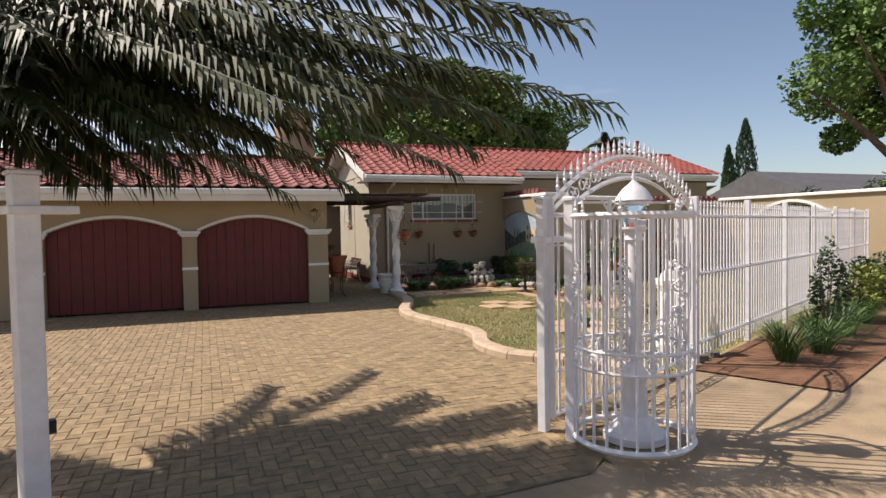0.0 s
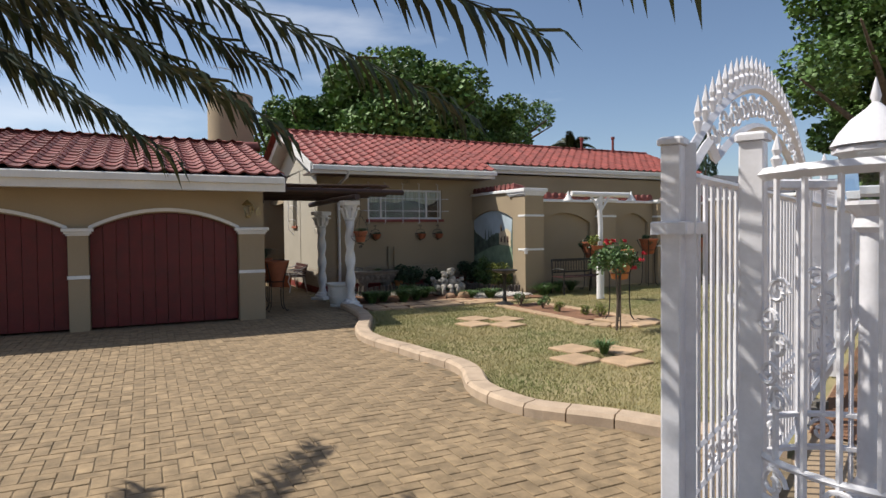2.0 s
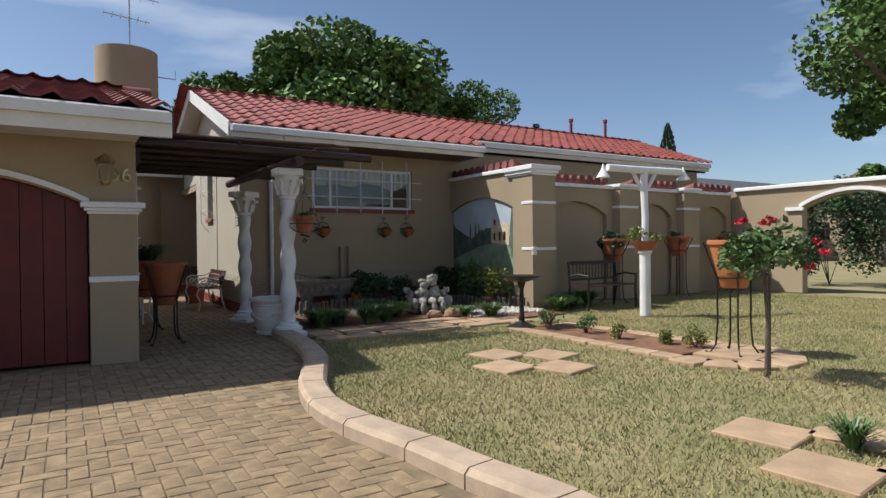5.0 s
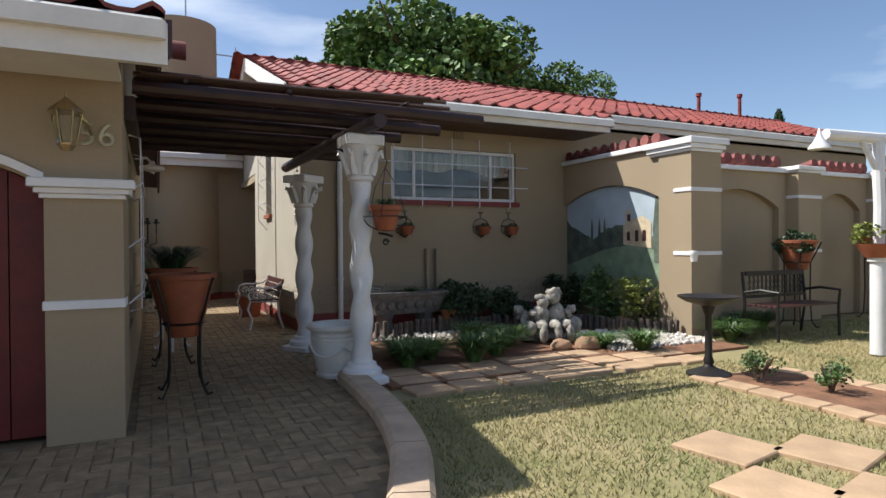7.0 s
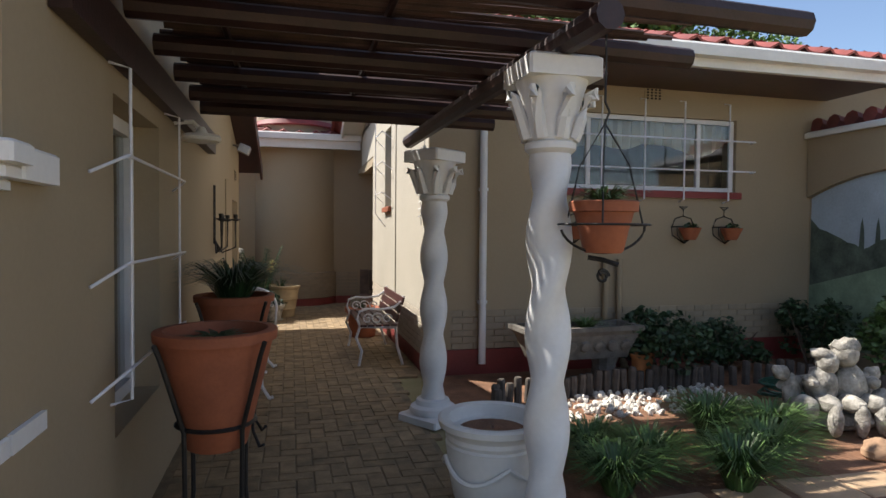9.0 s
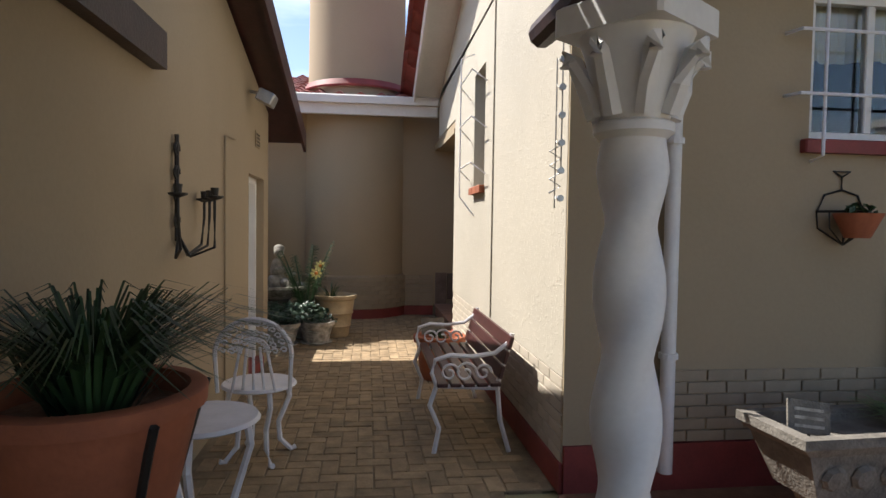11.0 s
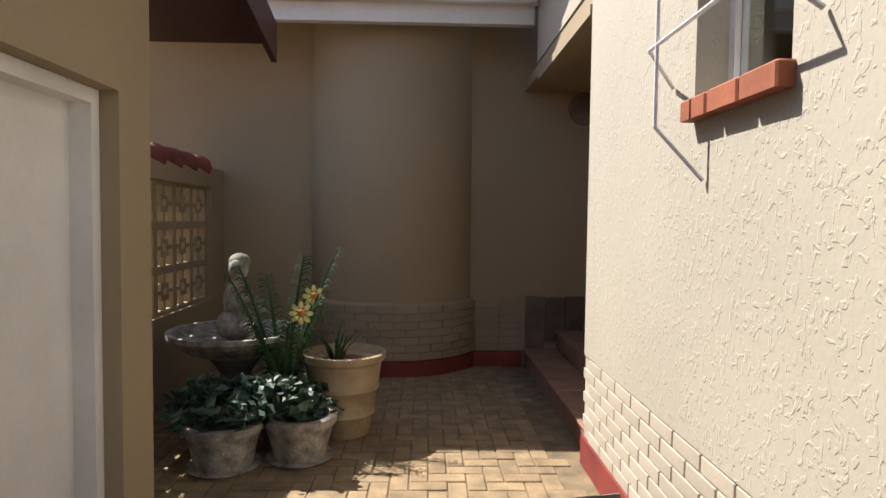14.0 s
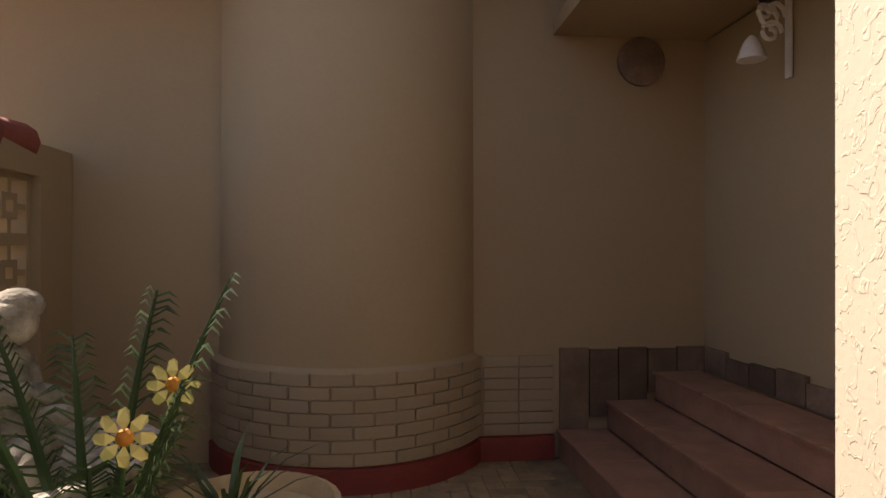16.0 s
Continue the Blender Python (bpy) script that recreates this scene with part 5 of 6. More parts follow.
def boulder(x, y, r, seed, label, m="rock"):
    random.seed(seed)
    b = Build()
    n, rows = 12, 7
    vs = []
    for j in range(rows + 1):
        f = math.pi * j / rows
        for i in range(n):
            a = 6.283 * i / n
            d = Vector((math.sin(f) * math.cos(a), math.sin(f) * math.sin(a), -math.cos(f)))
            q = r * (1 + 0.25 * noise.noise(d * 1.6 + Vector((seed, 0, 0))))
            vs.append((d.x * q, d.y * q * 0.8, d.z * q * 0.6))
    b.add(vs, [(j * n + i, j * n + (i + 1) % n, (j + 1) * n + (i + 1) % n, (j + 1) * n + i) for j in range(rows) for i in range(n)])
    o = thing("boulder", label, "rock", pose(x, y, r * 0.35), "rocks")
    part("stone", b, m, o, smooth=True)
boulder(9.05, 15.95, 0.22, 3, "brown boulder among the shrubs")
boulder(7.45, 15.2, 0.13, 4, "pale boulder before the statue")
boulder(7.75, 15.1, 0.16, 5, "brown flat boulder before the statue")


def blob(b, x, y, z, rx, ry, rz, n=12):
    b.lathe([(math.sin(math.pi * k / 8) * 1.0 + 0.001, -math.cos(math.pi * k / 8)) for k in range(9)], n, pose(x, y, z) @ Matrix.Diagonal((rx, ry, rz, 1)))


sb = Build()
for p in ((0, 0.05, 0.05, 0.42, 0.2, 0.08), (-0.3, 0.1, 0.2, 0.06, 0.06, 0.2), (0.3, 0.1, 0.2, 0.06, 0.06, 0.2), (0, 0.15, 0.3, 0.42, 0.05, 0.08), (-0.38, 0.12, 0.4, 0.07, 0.05, 0.06), (0.38, 0.12, 0.38, 0.07, 0.05, 0.06),
          (-0.13, 0, 0.32, 0.12, 0.11, 0.16), (0.1, 0, 0.32, 0.13, 0.12, 0.17), (-0.1, -0.02, 0.5, 0.08, 0.085, 0.09), (0.06, 0, 0.57, 0.095, 0.1, 0.11), (0.07, 0.02, 0.62, 0.11, 0.11, 0.07), (-0.12, 0.01, 0.56, 0.085, 0.09, 0.05),
          (-0.18, -0.14, 0.22, 0.07, 0.14, 0.07), (0.0, -0.15, 0.22, 0.07, 0.14, 0.07), (0.16, -0.14, 0.22, 0.07, 0.14, 0.07), (-0.2, -0.26, 0.12, 0.05, 0.06, 0.12), (0.0, -0.27, 0.12, 0.05, 0.06, 0.12), (0.17, -0.26, 0.12, 0.05, 0.06, 0.12), (0.22, -0.05, 0.36, 0.05, 0.1, 0.05), (-0.25, -0.05, 0.36, 0.05, 0.08, 0.05), (0.32, -0.08, 0.2, 0.1, 0.1, 0.12), (-0.32, -0.1, 0.18, 0.09, 0.1, 0.1)):
    blob(sb, *p)
sb.v = [tuple(Vector(p) * (1 + 0.05 * noise.noise(Vector(p) * 17) + 0.03 * noise.noise(Vector(p) * 41))) for p in sb.v]
sta = tagged(part("garden_statue", sb, "stone", smooth=True), "weathered stone statue group seated on a bench", "statue")
sta.matrix_basis = pose(7.68, 15.75, 0.02, 0, 0, -10) @ Matrix.Scale(0.95, 4)

tg = thing("stone_trough", "weathered carved stone trough on two feet", "planter", pose(6.35, 17.3, 0, 0, 0, 3))
b = Build()
b.add([(s * w_, t * d_, z) for z, w_, d_ in ((0.28, 0.46, 0.13), (0.5, 0.55, 0.18), (0.54, 0.6, 0.21), (0.58, 0.6, 0.21), (0.58, 0.54, 0.16), (0.53, 0.52, 0.15)) for s, t in ((-1, -1), (1, -1), (1, 1), (-1, 1))],
      [(j * 4 + i, j * 4 + (i + 1) % 4, j * 4 + 4 + (i + 1) % 4, j * 4 + 4 + i) for j in range(5) for i in range(4)] + [(3, 2, 1, 0), (20, 21, 22, 23)])
part("trough", b, "dstone", tg)
for x in (-0.3, 0.3):
    part("foot", Build().lathe([(0.16, 0), (0.12, 0.08), (0.11, 0.2), (0.14, 0.28)], 10, pose(x, 0, 0)), "dstone", tg)
for k in range(7):
    part("rosette", Build().lathe([(0.06, 0), (0.045, 0.018), (0.01, 0.022)], 8, pose(-0.42 + k * 0.14, -0.155 - 0.008, 0.4, 103, 0, 0)), "dstone", tg)
part("plant", blades(160, 0.2, 0.3, 0.006, 151), "leaf", tg, at=pose(0.1, 0, 0.52))
sg = thing("garden_sign", "small metal plaque standing in the trough", "sign", pose(5.92, 17.24, 0.5, -14, 8, 0))
part("plate", Build().box(-0.1, -0.005, 0.04, 0.1, 0.005, 0.18), "dstone", sg)
for k in range(3):
    part("text_line", Build().box(-0.07, -0.008, 0.065 + k * 0.035, 0.07, -0.0055, 0.078 + k * 0.035), "stone", sg)
stand = part("spike", Build().tube([(0, 0, -0.02), (0, 0, 0.04)], 0.006, 5), "iron", sg)
ho = thing("garden_hose", "coiled green garden hose on the border", "hose", pose(8.15, 16.55, 0.02))
part("coil", Build().tube([((0.36 + 0.05 * math.sin(k * 0.7)) * math.cos(k * 0.25), (0.22 + 0.03 * math.sin(k)) * math.sin(k * 0.25), 0.012 + 0.0008 * k) for k in range(130)], 0.01, 5), "hose", ho)

bb = thing("bird_bath", "dark cast iron bird bath on a slim pedestal", "bird bath", pose(7.86, 13.5, 0))
part("base", Build().lathe([(0.2, 0), (0.2, 0.02), (0.12, 0.05), (0.05, 0.08), (0.04, 0.1)], 20), "iron", bb, smooth=True)
part("stem", Build().lathe([(0.04, 0.1), (0.05, 0.13), (0.035, 0.17), (0.03, 0.55), (0.045, 0.58), (0.06, 0.64)], 12), "iron", bb, smooth=True)
part("bowl", Build().lathe([(0.06, 0.64), (0.2, 0.68), (0.27, 0.72), (0.27, 0.735), (0.25, 0.735), (0.18, 0.7), (0.01, 0.69)], 28, close=False), "iron", bb, smooth=True)
boulder(7.95, 13.48, 0.05, 9, "small reddish stone in the bird bath")

wp = thing("lamp_standard", "white garden post with flower bowl and two bell lamps", "garden lamp", pose(10.32, 13.38, 0, 0, 0, -12))
part("post", Build().lathe([(0.085, 0), (0.085, 1.0), (0.11, 1.01), (0.11, 1.05)], 18), "white", wp, smooth=True)
part("bowl", Build().lathe([(0.13, 1.05), (0.21, 1.18), (0.22, 1.2), (0.19, 1.2), (0.01, 1.17)], 18, close=False), "terra", wp, smooth=True)
part("flowers", leaf_cloud(500, (0.34, 0.34, 0.16), 0.055, 10, 161), "leaf_l", wp, at=pose(0, 0, 1.28))
part("upper_post", Build().tube([(0, 0, 1.15), (0.01, 0, 1.6), (-0.01, 0, 2.0), (0, 0, 2.3)], 0.055, 10, 0.06), "white", wp)
for s in (-1, 1):
    part("brace", Build().tube([(0, 0, 1.95), (0.1 * s, 0, 2.1), (0.22 * s, 0, 2.3)], 0.03, 8), "white", wp)
part("crossbar", Build().tube([(-0.7, 0, 2.36), (0, 0, 2.34), (0.72, 0, 2.33)], 0.06, 10), "white", wp)
for x in (-0.78, 0.78):
    part("lamp_shade", Build().lathe([(0.11, 2.2), (0.1, 2.23), (0.06, 2.28), (0.03, 2.34), (0.01, 2.42)], 14, pose(x, 0, 0)), "white", wp, smooth=True)

ib = thing("garden_bench", "dark cast iron and wood garden bench by the wall", "bench", pose(10.68, 14.62, 0))
for k in range(6):
    part("seat_slat", Build().box(-0.6, -0.22 + k * 0.075, 0.41, 0.6, -0.16 + k * 0.075, 0.435, None, 0.004), "slat", ib)
bk = Build()
for k in range(14):
    for q in range(3):
        bk.tube([(-0.52 + k * 0.08, 0.23, 0.55 + q * 0.08), (-0.48 + k * 0.08, 0.235, 0.63 + q * 0.08)], 0.007, 4)
        bk.tube([(-0.48 + k * 0.08, 0.23, 0.55 + q * 0.08), (-0.52 + k * 0.08, 0.235, 0.63 + q * 0.08)], 0.007, 4)
bk.box(-0.58, 0.22, 0.79, 0.58, 0.25, 0.85, None, 0.006).box(-0.58, 0.22, 0.5, 0.58, 0.25, 0.54)
part("backrest", bk, "iron", ib)
for s in (-1, 1):
    part("end_frame", Build().tube([(0.6 * s, -0.24, 0), (0.6 * s, -0.23, 0.4), (0.6 * s, -0.25, 0.6), (0.6 * s, 0.0, 0.62), (0.6 * s, 0.22, 0.58)], 0.02, 6).tube([(0.6 * s, 0.28, 0), (0.6 * s, 0.22, 0.42), (0.6 * s, 0.26, 0.84)], 0.02, 6), "iron", ib)


def rose_tree(x, y, h, seed, r=0.42):
    o = thing("rose_tree", "standard rose tree with red blooms", "rose", pose(x, y, 0), "rose trees")
    part("stem", Build().tube([(0, 0, 0), (0.02, 0, h * 0.4), (0, 0.02, h * 0.75)], 0.022, 7, 0.014), "bark", o)
    part("stake", Build().tube([(0.1, 0.03, 0), (0.1, 0.03, h * 0.7)], 0.012, 5), "bark", o)
    part("foliage", leaf_cloud(1500, (r, r, r * 0.85), 0.065, 16, seed), "leaf", o, at=pose(0, 0, h * 0.83))
    random.seed(seed)
    for k in range(9):
        d = Vector((rnd(-1, 1), rnd(-1, 1), rnd(-0.2, 1))).normalized() * r * rnd(0.75, 1)
        fb = Build()
        for q in range(10):
            m = Matrix.Translation(d) @ pose(0, 0, 0, rnd(-30, 30), rnd(-30, 30), q * 36)
            fb.add([m @ Vector(p) for p in ((0, 0, 0), (0.035, -0.022, 0.01), (0.045, 0, 0.04), (0.035, 0.022, 0.01))], [(0, 1, 2, 3)])
        part("bloom", fb, "rose", o, at=pose(0, 0, h * 0.83))
rose_tree(7.57, 9.83, 1.25, 171, 0.46)

yp = thing("potted_plant", "small ochre clay pot beside the stone trough", "potted plant", pose(6.98, 17.2, 0))
part("pot", pot_shape(0.075, 0.1, 0.3, 0.02), "terra_o", yp, smooth=True)
part("soil", Build().lathe([(0.085, 0.238), (0.01, 0.245)], 14, close=False), "dirt", yp)
part("sprig", blades(30, 0.1, 0.1, 0.005, 175), "leaf", yp, at=pose(0, 0, 0.24))

# mural
mu = thing("mural", "painted landscape mural with a church and cypresses", "mural", pose(9.618, 0, 0))
M["m_sky"] = mat("mural_sky", (0.42, 0.5, 0.56), 0.8, 0.25, 1.5, 0.1, 40)
M["m_hill"] = mat("mural_hill", (0.10, 0.13, 0.10), 0.8, 0.5, 5, 0.1, 40)
M["m_field"] = mat("mural_field", (0.22, 0.30, 0.2), 0.8, 0.35, 4, 0.1, 40)
M["m_church"] = mat("mural_church", (0.6, 0.5, 0.34), 0.8, 0.25, 9, 0.1, 40)
ap_ = arch_pts(15.73, 17.92, 1.86, 2.1)
def paint(name, pts, m, lift):
    part(name, Build().add([(-lift, y, z) for y, z in pts], [tuple(range(len(pts)))]), m, mu)
paint("sky", [(15.73, 0.2), (17.92, 0.2)] + ap_[::-1], "m_sky", 0.002)
random.seed(5)
hill = [(17.92, 0.75), (17.92, 1.62)]
y = 17.8
while y > 15.8:
    hill.append((y, 1.38 + 0.1 * math.sin(y * 5) + rnd(0, 0.06)))
    y -= 0.09
paint("hillside", hill + [(15.74, 1.3), (15.74, 0.75)], "m_hill", 0.005)
paint("field", [(17.92, 0.2), (17.92, 0.85), (17.0, 1.12), (16.4, 1.2), (15.74, 1.1), (15.74, 0.2)], "m_field", 0.008)
paint("church", [(16.55, 1.2), (16.55, 1.5), (16.5, 1.5), (16.5, 1.68), (16.45, 1.74), (16.4, 1.68), (16.4, 1.55), (16.15, 1.62), (15.98, 1.52), (15.98, 1.15)], "m_church", 0.011)
for yy, z0, z1 in ((16.46, 1.55, 1.64), (16.47, 1.26, 1.38), (16.3, 1.25, 1.4), (16.15, 1.25, 1.4)):
    paint("church_window", [(yy, z0), (yy, z1), (yy - 0.04, z1 + 0.02), (yy - 0.07, z1), (yy - 0.07, z0)], "slat", 0.014)
paint("cypress", [(15.92, 0.95), (15.95, 1.4), (15.9, 1.85), (15.84, 1.95), (15.78, 1.8), (15.76, 1.3), (15.8, 0.95)], "m_hill", 0.014)
for yy in (17.0, 17.12, 17.3):
    paint("cypress", [(yy, 1.25), (yy - 0.02, 1.55), (yy - 0.04, 1.62), (yy - 0.06, 1.5), (yy - 0.07, 1.25)], "m_hill", 0.014)
cpot = thing("wall_cup", "small white wall pot on the pier", "wall pot", pose(9.52, 15.15, 0.98))
part("cup", Build().lathe([(0.04, 0), (0.05, 0.08), (0.06, 0.1), (0.05, 0.14), (0.045, 0.14)], 12), "white", cpot, smooth=True)

# wall lantern and house number
wl = thing("wall_lantern", "cream wall lantern on the garage wall", "wall lamp", pose(2.76, 13.9, 1.98))
part("arm", Build().tube([(0.12, 0.04, -0.05), (0.1, -0.06, 0.02), (0.02, -0.12, 0.1), (0, -0.12, 0.14)], 0.01, 6), "brass", wl)
ln = part("lantern", Build().lathe([(0.03, -0.17), (0.05, -0.14), (0.052, -0.13)], 6, pose(0, -0.12, 0)).lathe([(0.1, 0.06), (0.085, 0.085), (0.03, 0.13), (0.008, 0.15), (0.008, 0.18)], 6, pose(0, -0.12, 0)), "brass", wl)
for k in range(6):
    a = k * 6.283 / 6
    part("rib", Build().tube([(0.05 * math.cos(a), -0.12 + 0.05 * math.sin(a), -0.13), (0.085 * math.cos(a), -0.12 + 0.085 * math.sin(a), 0.06)], 0.005, 4), "brass", ln)
part("glass_pane", Build().lathe([(0.045, -0.125), (0.078, 0.055)], 6, pose(0, -0.12, 0), False), "glass", ln)
for k, ch in enumerate("56"):
    cu_ = bpy.data.curves.new("digit", 'FONT')
    cu_.body, cu_.size, cu_.extrude = ch, 0.21, 0.008
    tmp = bpy.data.objects.new("digit", cu_)
    me = bpy.data.meshes.new_from_object(tmp)
    bpy.data.objects.remove(tmp)
    me.materials.clear()
    me.materials.append(M["brass"])
    o = new("house_number", me)
    o.matrix_basis = pose(2.8 + k * 0.11, 13.935, 1.87, 90, 0, 0)
    tagged(o, "brass house number fixed to the garage wall", "house number", "house numbers")

# roof fittings
an = thing("tv_antenna", "thin metal television aerial on the chimney", "antenna", pose(3.95, 24.75, 6.3))
part("mast", Build().tube([(0, 0, 0), (0, 0, 1.7)], 0.02, 6), "zinc", an)
for z, l in ((1.5, 0.9), (0.9, 0.6)):
    part("boom", Build().tube([(-l, 0, z + 0.06), (l * 0.8, 0, z - 0.03)], 0.012, 5), "zinc", an)
    for k in range(6):
        part("rod", Build().tube([(-l + k * l * 0.33, -0.25, z + 0.05 - 0.015 * k), (-l + k * l * 0.33, 0.25, z + 0.05 - 0.015 * k)], 0.006, 4), "zinc", an)
ab = thing("aerial_bracket", "bent metal bracket on the chimney side", "bracket", pose(4.6, 24.75, 5.75))
part("arm", Build().tube([(0, 0, 0), (0.45, 0, 0), (0.45, 0, 0.22)], 0.015, 5), "zinc", ab)
for x, h in ((15.45, 0.62), (16.92, 0.74)):
    o = thing("vent_pipe", "dark red vent pipe above the roof", "vent pipe", pose(x, 20.3, 4.3), "roof vent pipes")
    part("tube", Build().lathe([(0.045, 0), (0.045, h - 0.1), (0.07, h - 0.08), (0.07, h)], 10), "red_paint", o, smooth=True)

# ---- passage things ----
def iron_arm(b, y):
    b.tube([(0.05, y, 0.0), (0.08, y, 0.16), (0.02, y, 0.3), (0.06, y, 0.42)], 0.016, 6)
    b.tube([(0.52, y, 0.0), (0.46, y, 0.2), (0.44, y, 0.42), (0.49, y, 0.6), (0.53, y, 0.74)], 0.016, 6)
    b.tube([(0.06, y, 0.42), (0.44, y, 0.4)], 0.014, 6)
    b.tube([(0.06, y, 0.42), (0.03, y, 0.5), (0.05, y, 0.58), (0.14, y, 0.61), (0.28, y, 0.6), (0.42, y, 0.62), (0.5, y, 0.68)], 0.014, 6)
    for x, r in ((0.14, 0.06), (0.24, 0.07), (0.35, 0.055)):
        scroll(b, pose(x, y, 0.5), r, 0.008)
bn = thing("slatted_bench", "dark brown slatted bench with white cast iron ends", "bench", pose(4.42, 18.5, 0))
for s, y in (("near", 0.06), ("far", 1.24)):
    a = Build()
    iron_arm(a, y)
    part("end_frame", a, "iron_white", bn, "white scrolled cast iron end")
for k in range(5):
    part("seat_slat", Build().box(0.06 + k * 0.082, 0, 0.425, 0.125 + k * 0.082, 1.3, 0.447, None, 0.005), "slat", bn)
for k in range(3):
    part("back_slat", Build().box(-0.012, 0, -0.04, 0.012, 1.3, 0.04, pose(0.455 + k * 0.027, 0, 0.51 + k * 0.09, 0, 15, 0), 0.004), "slat", bn)

sp = thing("potted_plant", "terracotta pot with a small plaque beside the bench", "potted plant", pose(4.72, 20.4, 0))
part("pot", pot_shape(0.17, 0.215, 0.4, 0.04), "terra", sp, smooth=True)
part("soil", Build().lathe([(0.195, 0.335), (0.01, 0.35)], 18, close=False), "dirt", sp)
part("plaque", Build().box(-0.11, -0.005, 0.4, 0.11, 0.004, 0.55, pose(-0.04, -0.02, 0, -10, 0, 12)), "dstone", sp, "small slate plaque on a wire")
part("sprig", leaf_cloud(90, (0.12, 0.1, 0.06), 0.04, 6, 181), "leaf_d", sp, at=pose(0, 0, 0.4))

sc = thing("candle_sconce", "black iron wall sconce with curved candle arms", "sconce", pose(3.06, 18.2, 1.55))
sb_ = Build().tube([(0.012, 0, -0.25), (0.012, 0, 0.3)], 0.012, 6)
for z in (-0.15, -0.02, 0.1, 0.22):
    scroll(sb_, pose(0.012, 0, z, 0, 0, 90), 0.045, 0.008)
part("back_plate", sb_, "iron", sc)
for dy, dx in ((-0.28, 0.1), (0.0, 0.2), (0.3, 0.1), (0.42, 0.04)):
    ar = part("arm", Build().tube([(0.02, 0, -0.22), (dx * 0.4, dy * 0.4, -0.33), (dx, dy * 0.85, -0.28), (dx, dy, -0.12), (dx, dy, -0.03)], 0.008, 6), "iron", sc)
    part("candle_cup", Build().lathe([(0.01, -0.035), (0.045, -0.02), (0.045, -0.012), (0.018, -0.01), (0.022, 0.03)], 12, pose(dx, dy, 0)), "iron", ar)
cl = thing("ceiling_lamp", "round cream bulkhead lamp under the roof edge", "lamp", pose(3.22, 16.25, 1.98))
part("body", Build().lathe([(0.05, 0.0), (0.11, 0.01), (0.12, 0.03), (0.11, 0.05), (0.04, 0.06), (0.02, 0.1)], 20), "white", cl, smooth=True)
part("arm", Build().tube([(-0.16, 0, 0.12), (-0.05, 0, 0.13), (0, 0, 0.08)], 0.015, 6), "white", cl)
fl = thing("flood_light", "floodlight under the garage roof edge", "flood light", pose(3.2, 20.2, 2.45))
part("body", Build().box(-0.07, -0.1, -0.05, 0.07, 0.1, 0.05, pose(0, 0, 0, 0, 25, 0), 0.01), "zinc", fl)
part("bracket", Build().tube([(-0.14, 0, 0.05), (0, 0, 0.03)], 0.014, 5), "zinc", fl)

for k, (y, nm) in enumerate(((17.35, "table"), (18.6, "chair"))):
    o = thing("garden_" + nm, "white cast iron garden " + nm + " by the garage wall", nm, pose(3.42, y, 0, 0, 0, 90 if k else 0))
    zt = 0.62 if k == 0 else 0.43
    part("top" if k == 0 else "seat", Build().lathe([(0.2, zt), (0.22, zt + 0.01), (0.21, zt + 0.025)], 24), "iron_white", o, smooth=True)
    for j in range(4 if k else 3):
        a = j * 6.283 / (4 if k else 3) + 0.5
        c, s_ = math.cos(a), math.sin(a)
        part("leg", Build().tube([(c * q, s_ * q, z) for q, z in ((0.17, zt), (0.19, zt * 0.8), (0.12, zt * 0.45), (0.13, zt * 0.2), (0.2, 0.01), (0.23, 0.02))], 0.016, 6), "iron_white", o)
    if k:
        br = Build()
        for j in range(21):
            a = math.pi * j / 20
            br.tube([(-0.19, 0.21 * math.cos(a), 0.66 + 0.2 * math.sin(a)), (-0.19, 0.21 * math.cos(a + 0.157), 0.66 + 0.2 * math.sin(a + 0.157))], 0.014, 5)
        for rr in (0.17, 0.12, 0.08):
            for j in range(12):
                a = math.pi * (j + 0.5) / 12
                scroll(br, pose(-0.19, rr * math.cos(a), 0.66 + rr * math.sin(a), 0, 0, 90), 0.02, 0.006, 1.0, 9)
        br.tube([(-0.17, -0.2, 0.44), (-0.19, -0.21, 0.66)], 0.013, 5).tube([(-0.17, 0.2, 0.44), (-0.19, 0.21, 0.66)], 0.013, 5)
        for j in range(5):
            br.tube([(-0.18, -0.12 + j * 0.06, 0.44), (-0.19, (-0.12 + j * 0.06) * 0.6, 0.7)], 0.009, 5)
        part("backrest", br, "iron_white", o, "pierced white cast iron back")

# passage end
ft = thing("fountain", "grey stone bowl fountain on a pedestal", "fountain", pose(2.93, 22.7, 0))
part("pedestal", Build().lathe([(0.2, 0), (0.14, 0.1), (0.1, 0.35), (0.18, 0.46)], 18), "dstone", ft, smooth=True)
part("bowl", Build().lathe([(0.12, 0.44), (0.3, 0.5), (0.4, 0.58), (0.43, 0.6), (0.43, 0.63), (0.39, 0.63), (0.36, 0.58), (0.01, 0.52)], 32, close=False), "stone", ft, smooth=True)
cb = Build()
for p in ((0, 0, 0.1, 0.12, 0.13, 0.1), (0, 0, 0.24, 0.08, 0.075, 0.14), (0.02, -0.02, 0.44, 0.06, 0.065, 0.07), (0.02, 0, 0.48, 0.065, 0.065, 0.05), (0.1, -0.08, 0.1, 0.06, 0.12, 0.055), (0.14, -0.16, 0.04, 0.04, 0.05, 0.09), (0.08, -0.07, 0.25, 0.1, 0.035, 0.035), (0.17, -0.09, 0.2, 0.05, 0.03, 0.03)):
    blob(cb, *p)
cs_ = tagged(part("fountain_figure", cb, "stone", smooth=True), "grey stone seated figure in the fountain bowl", "statue")
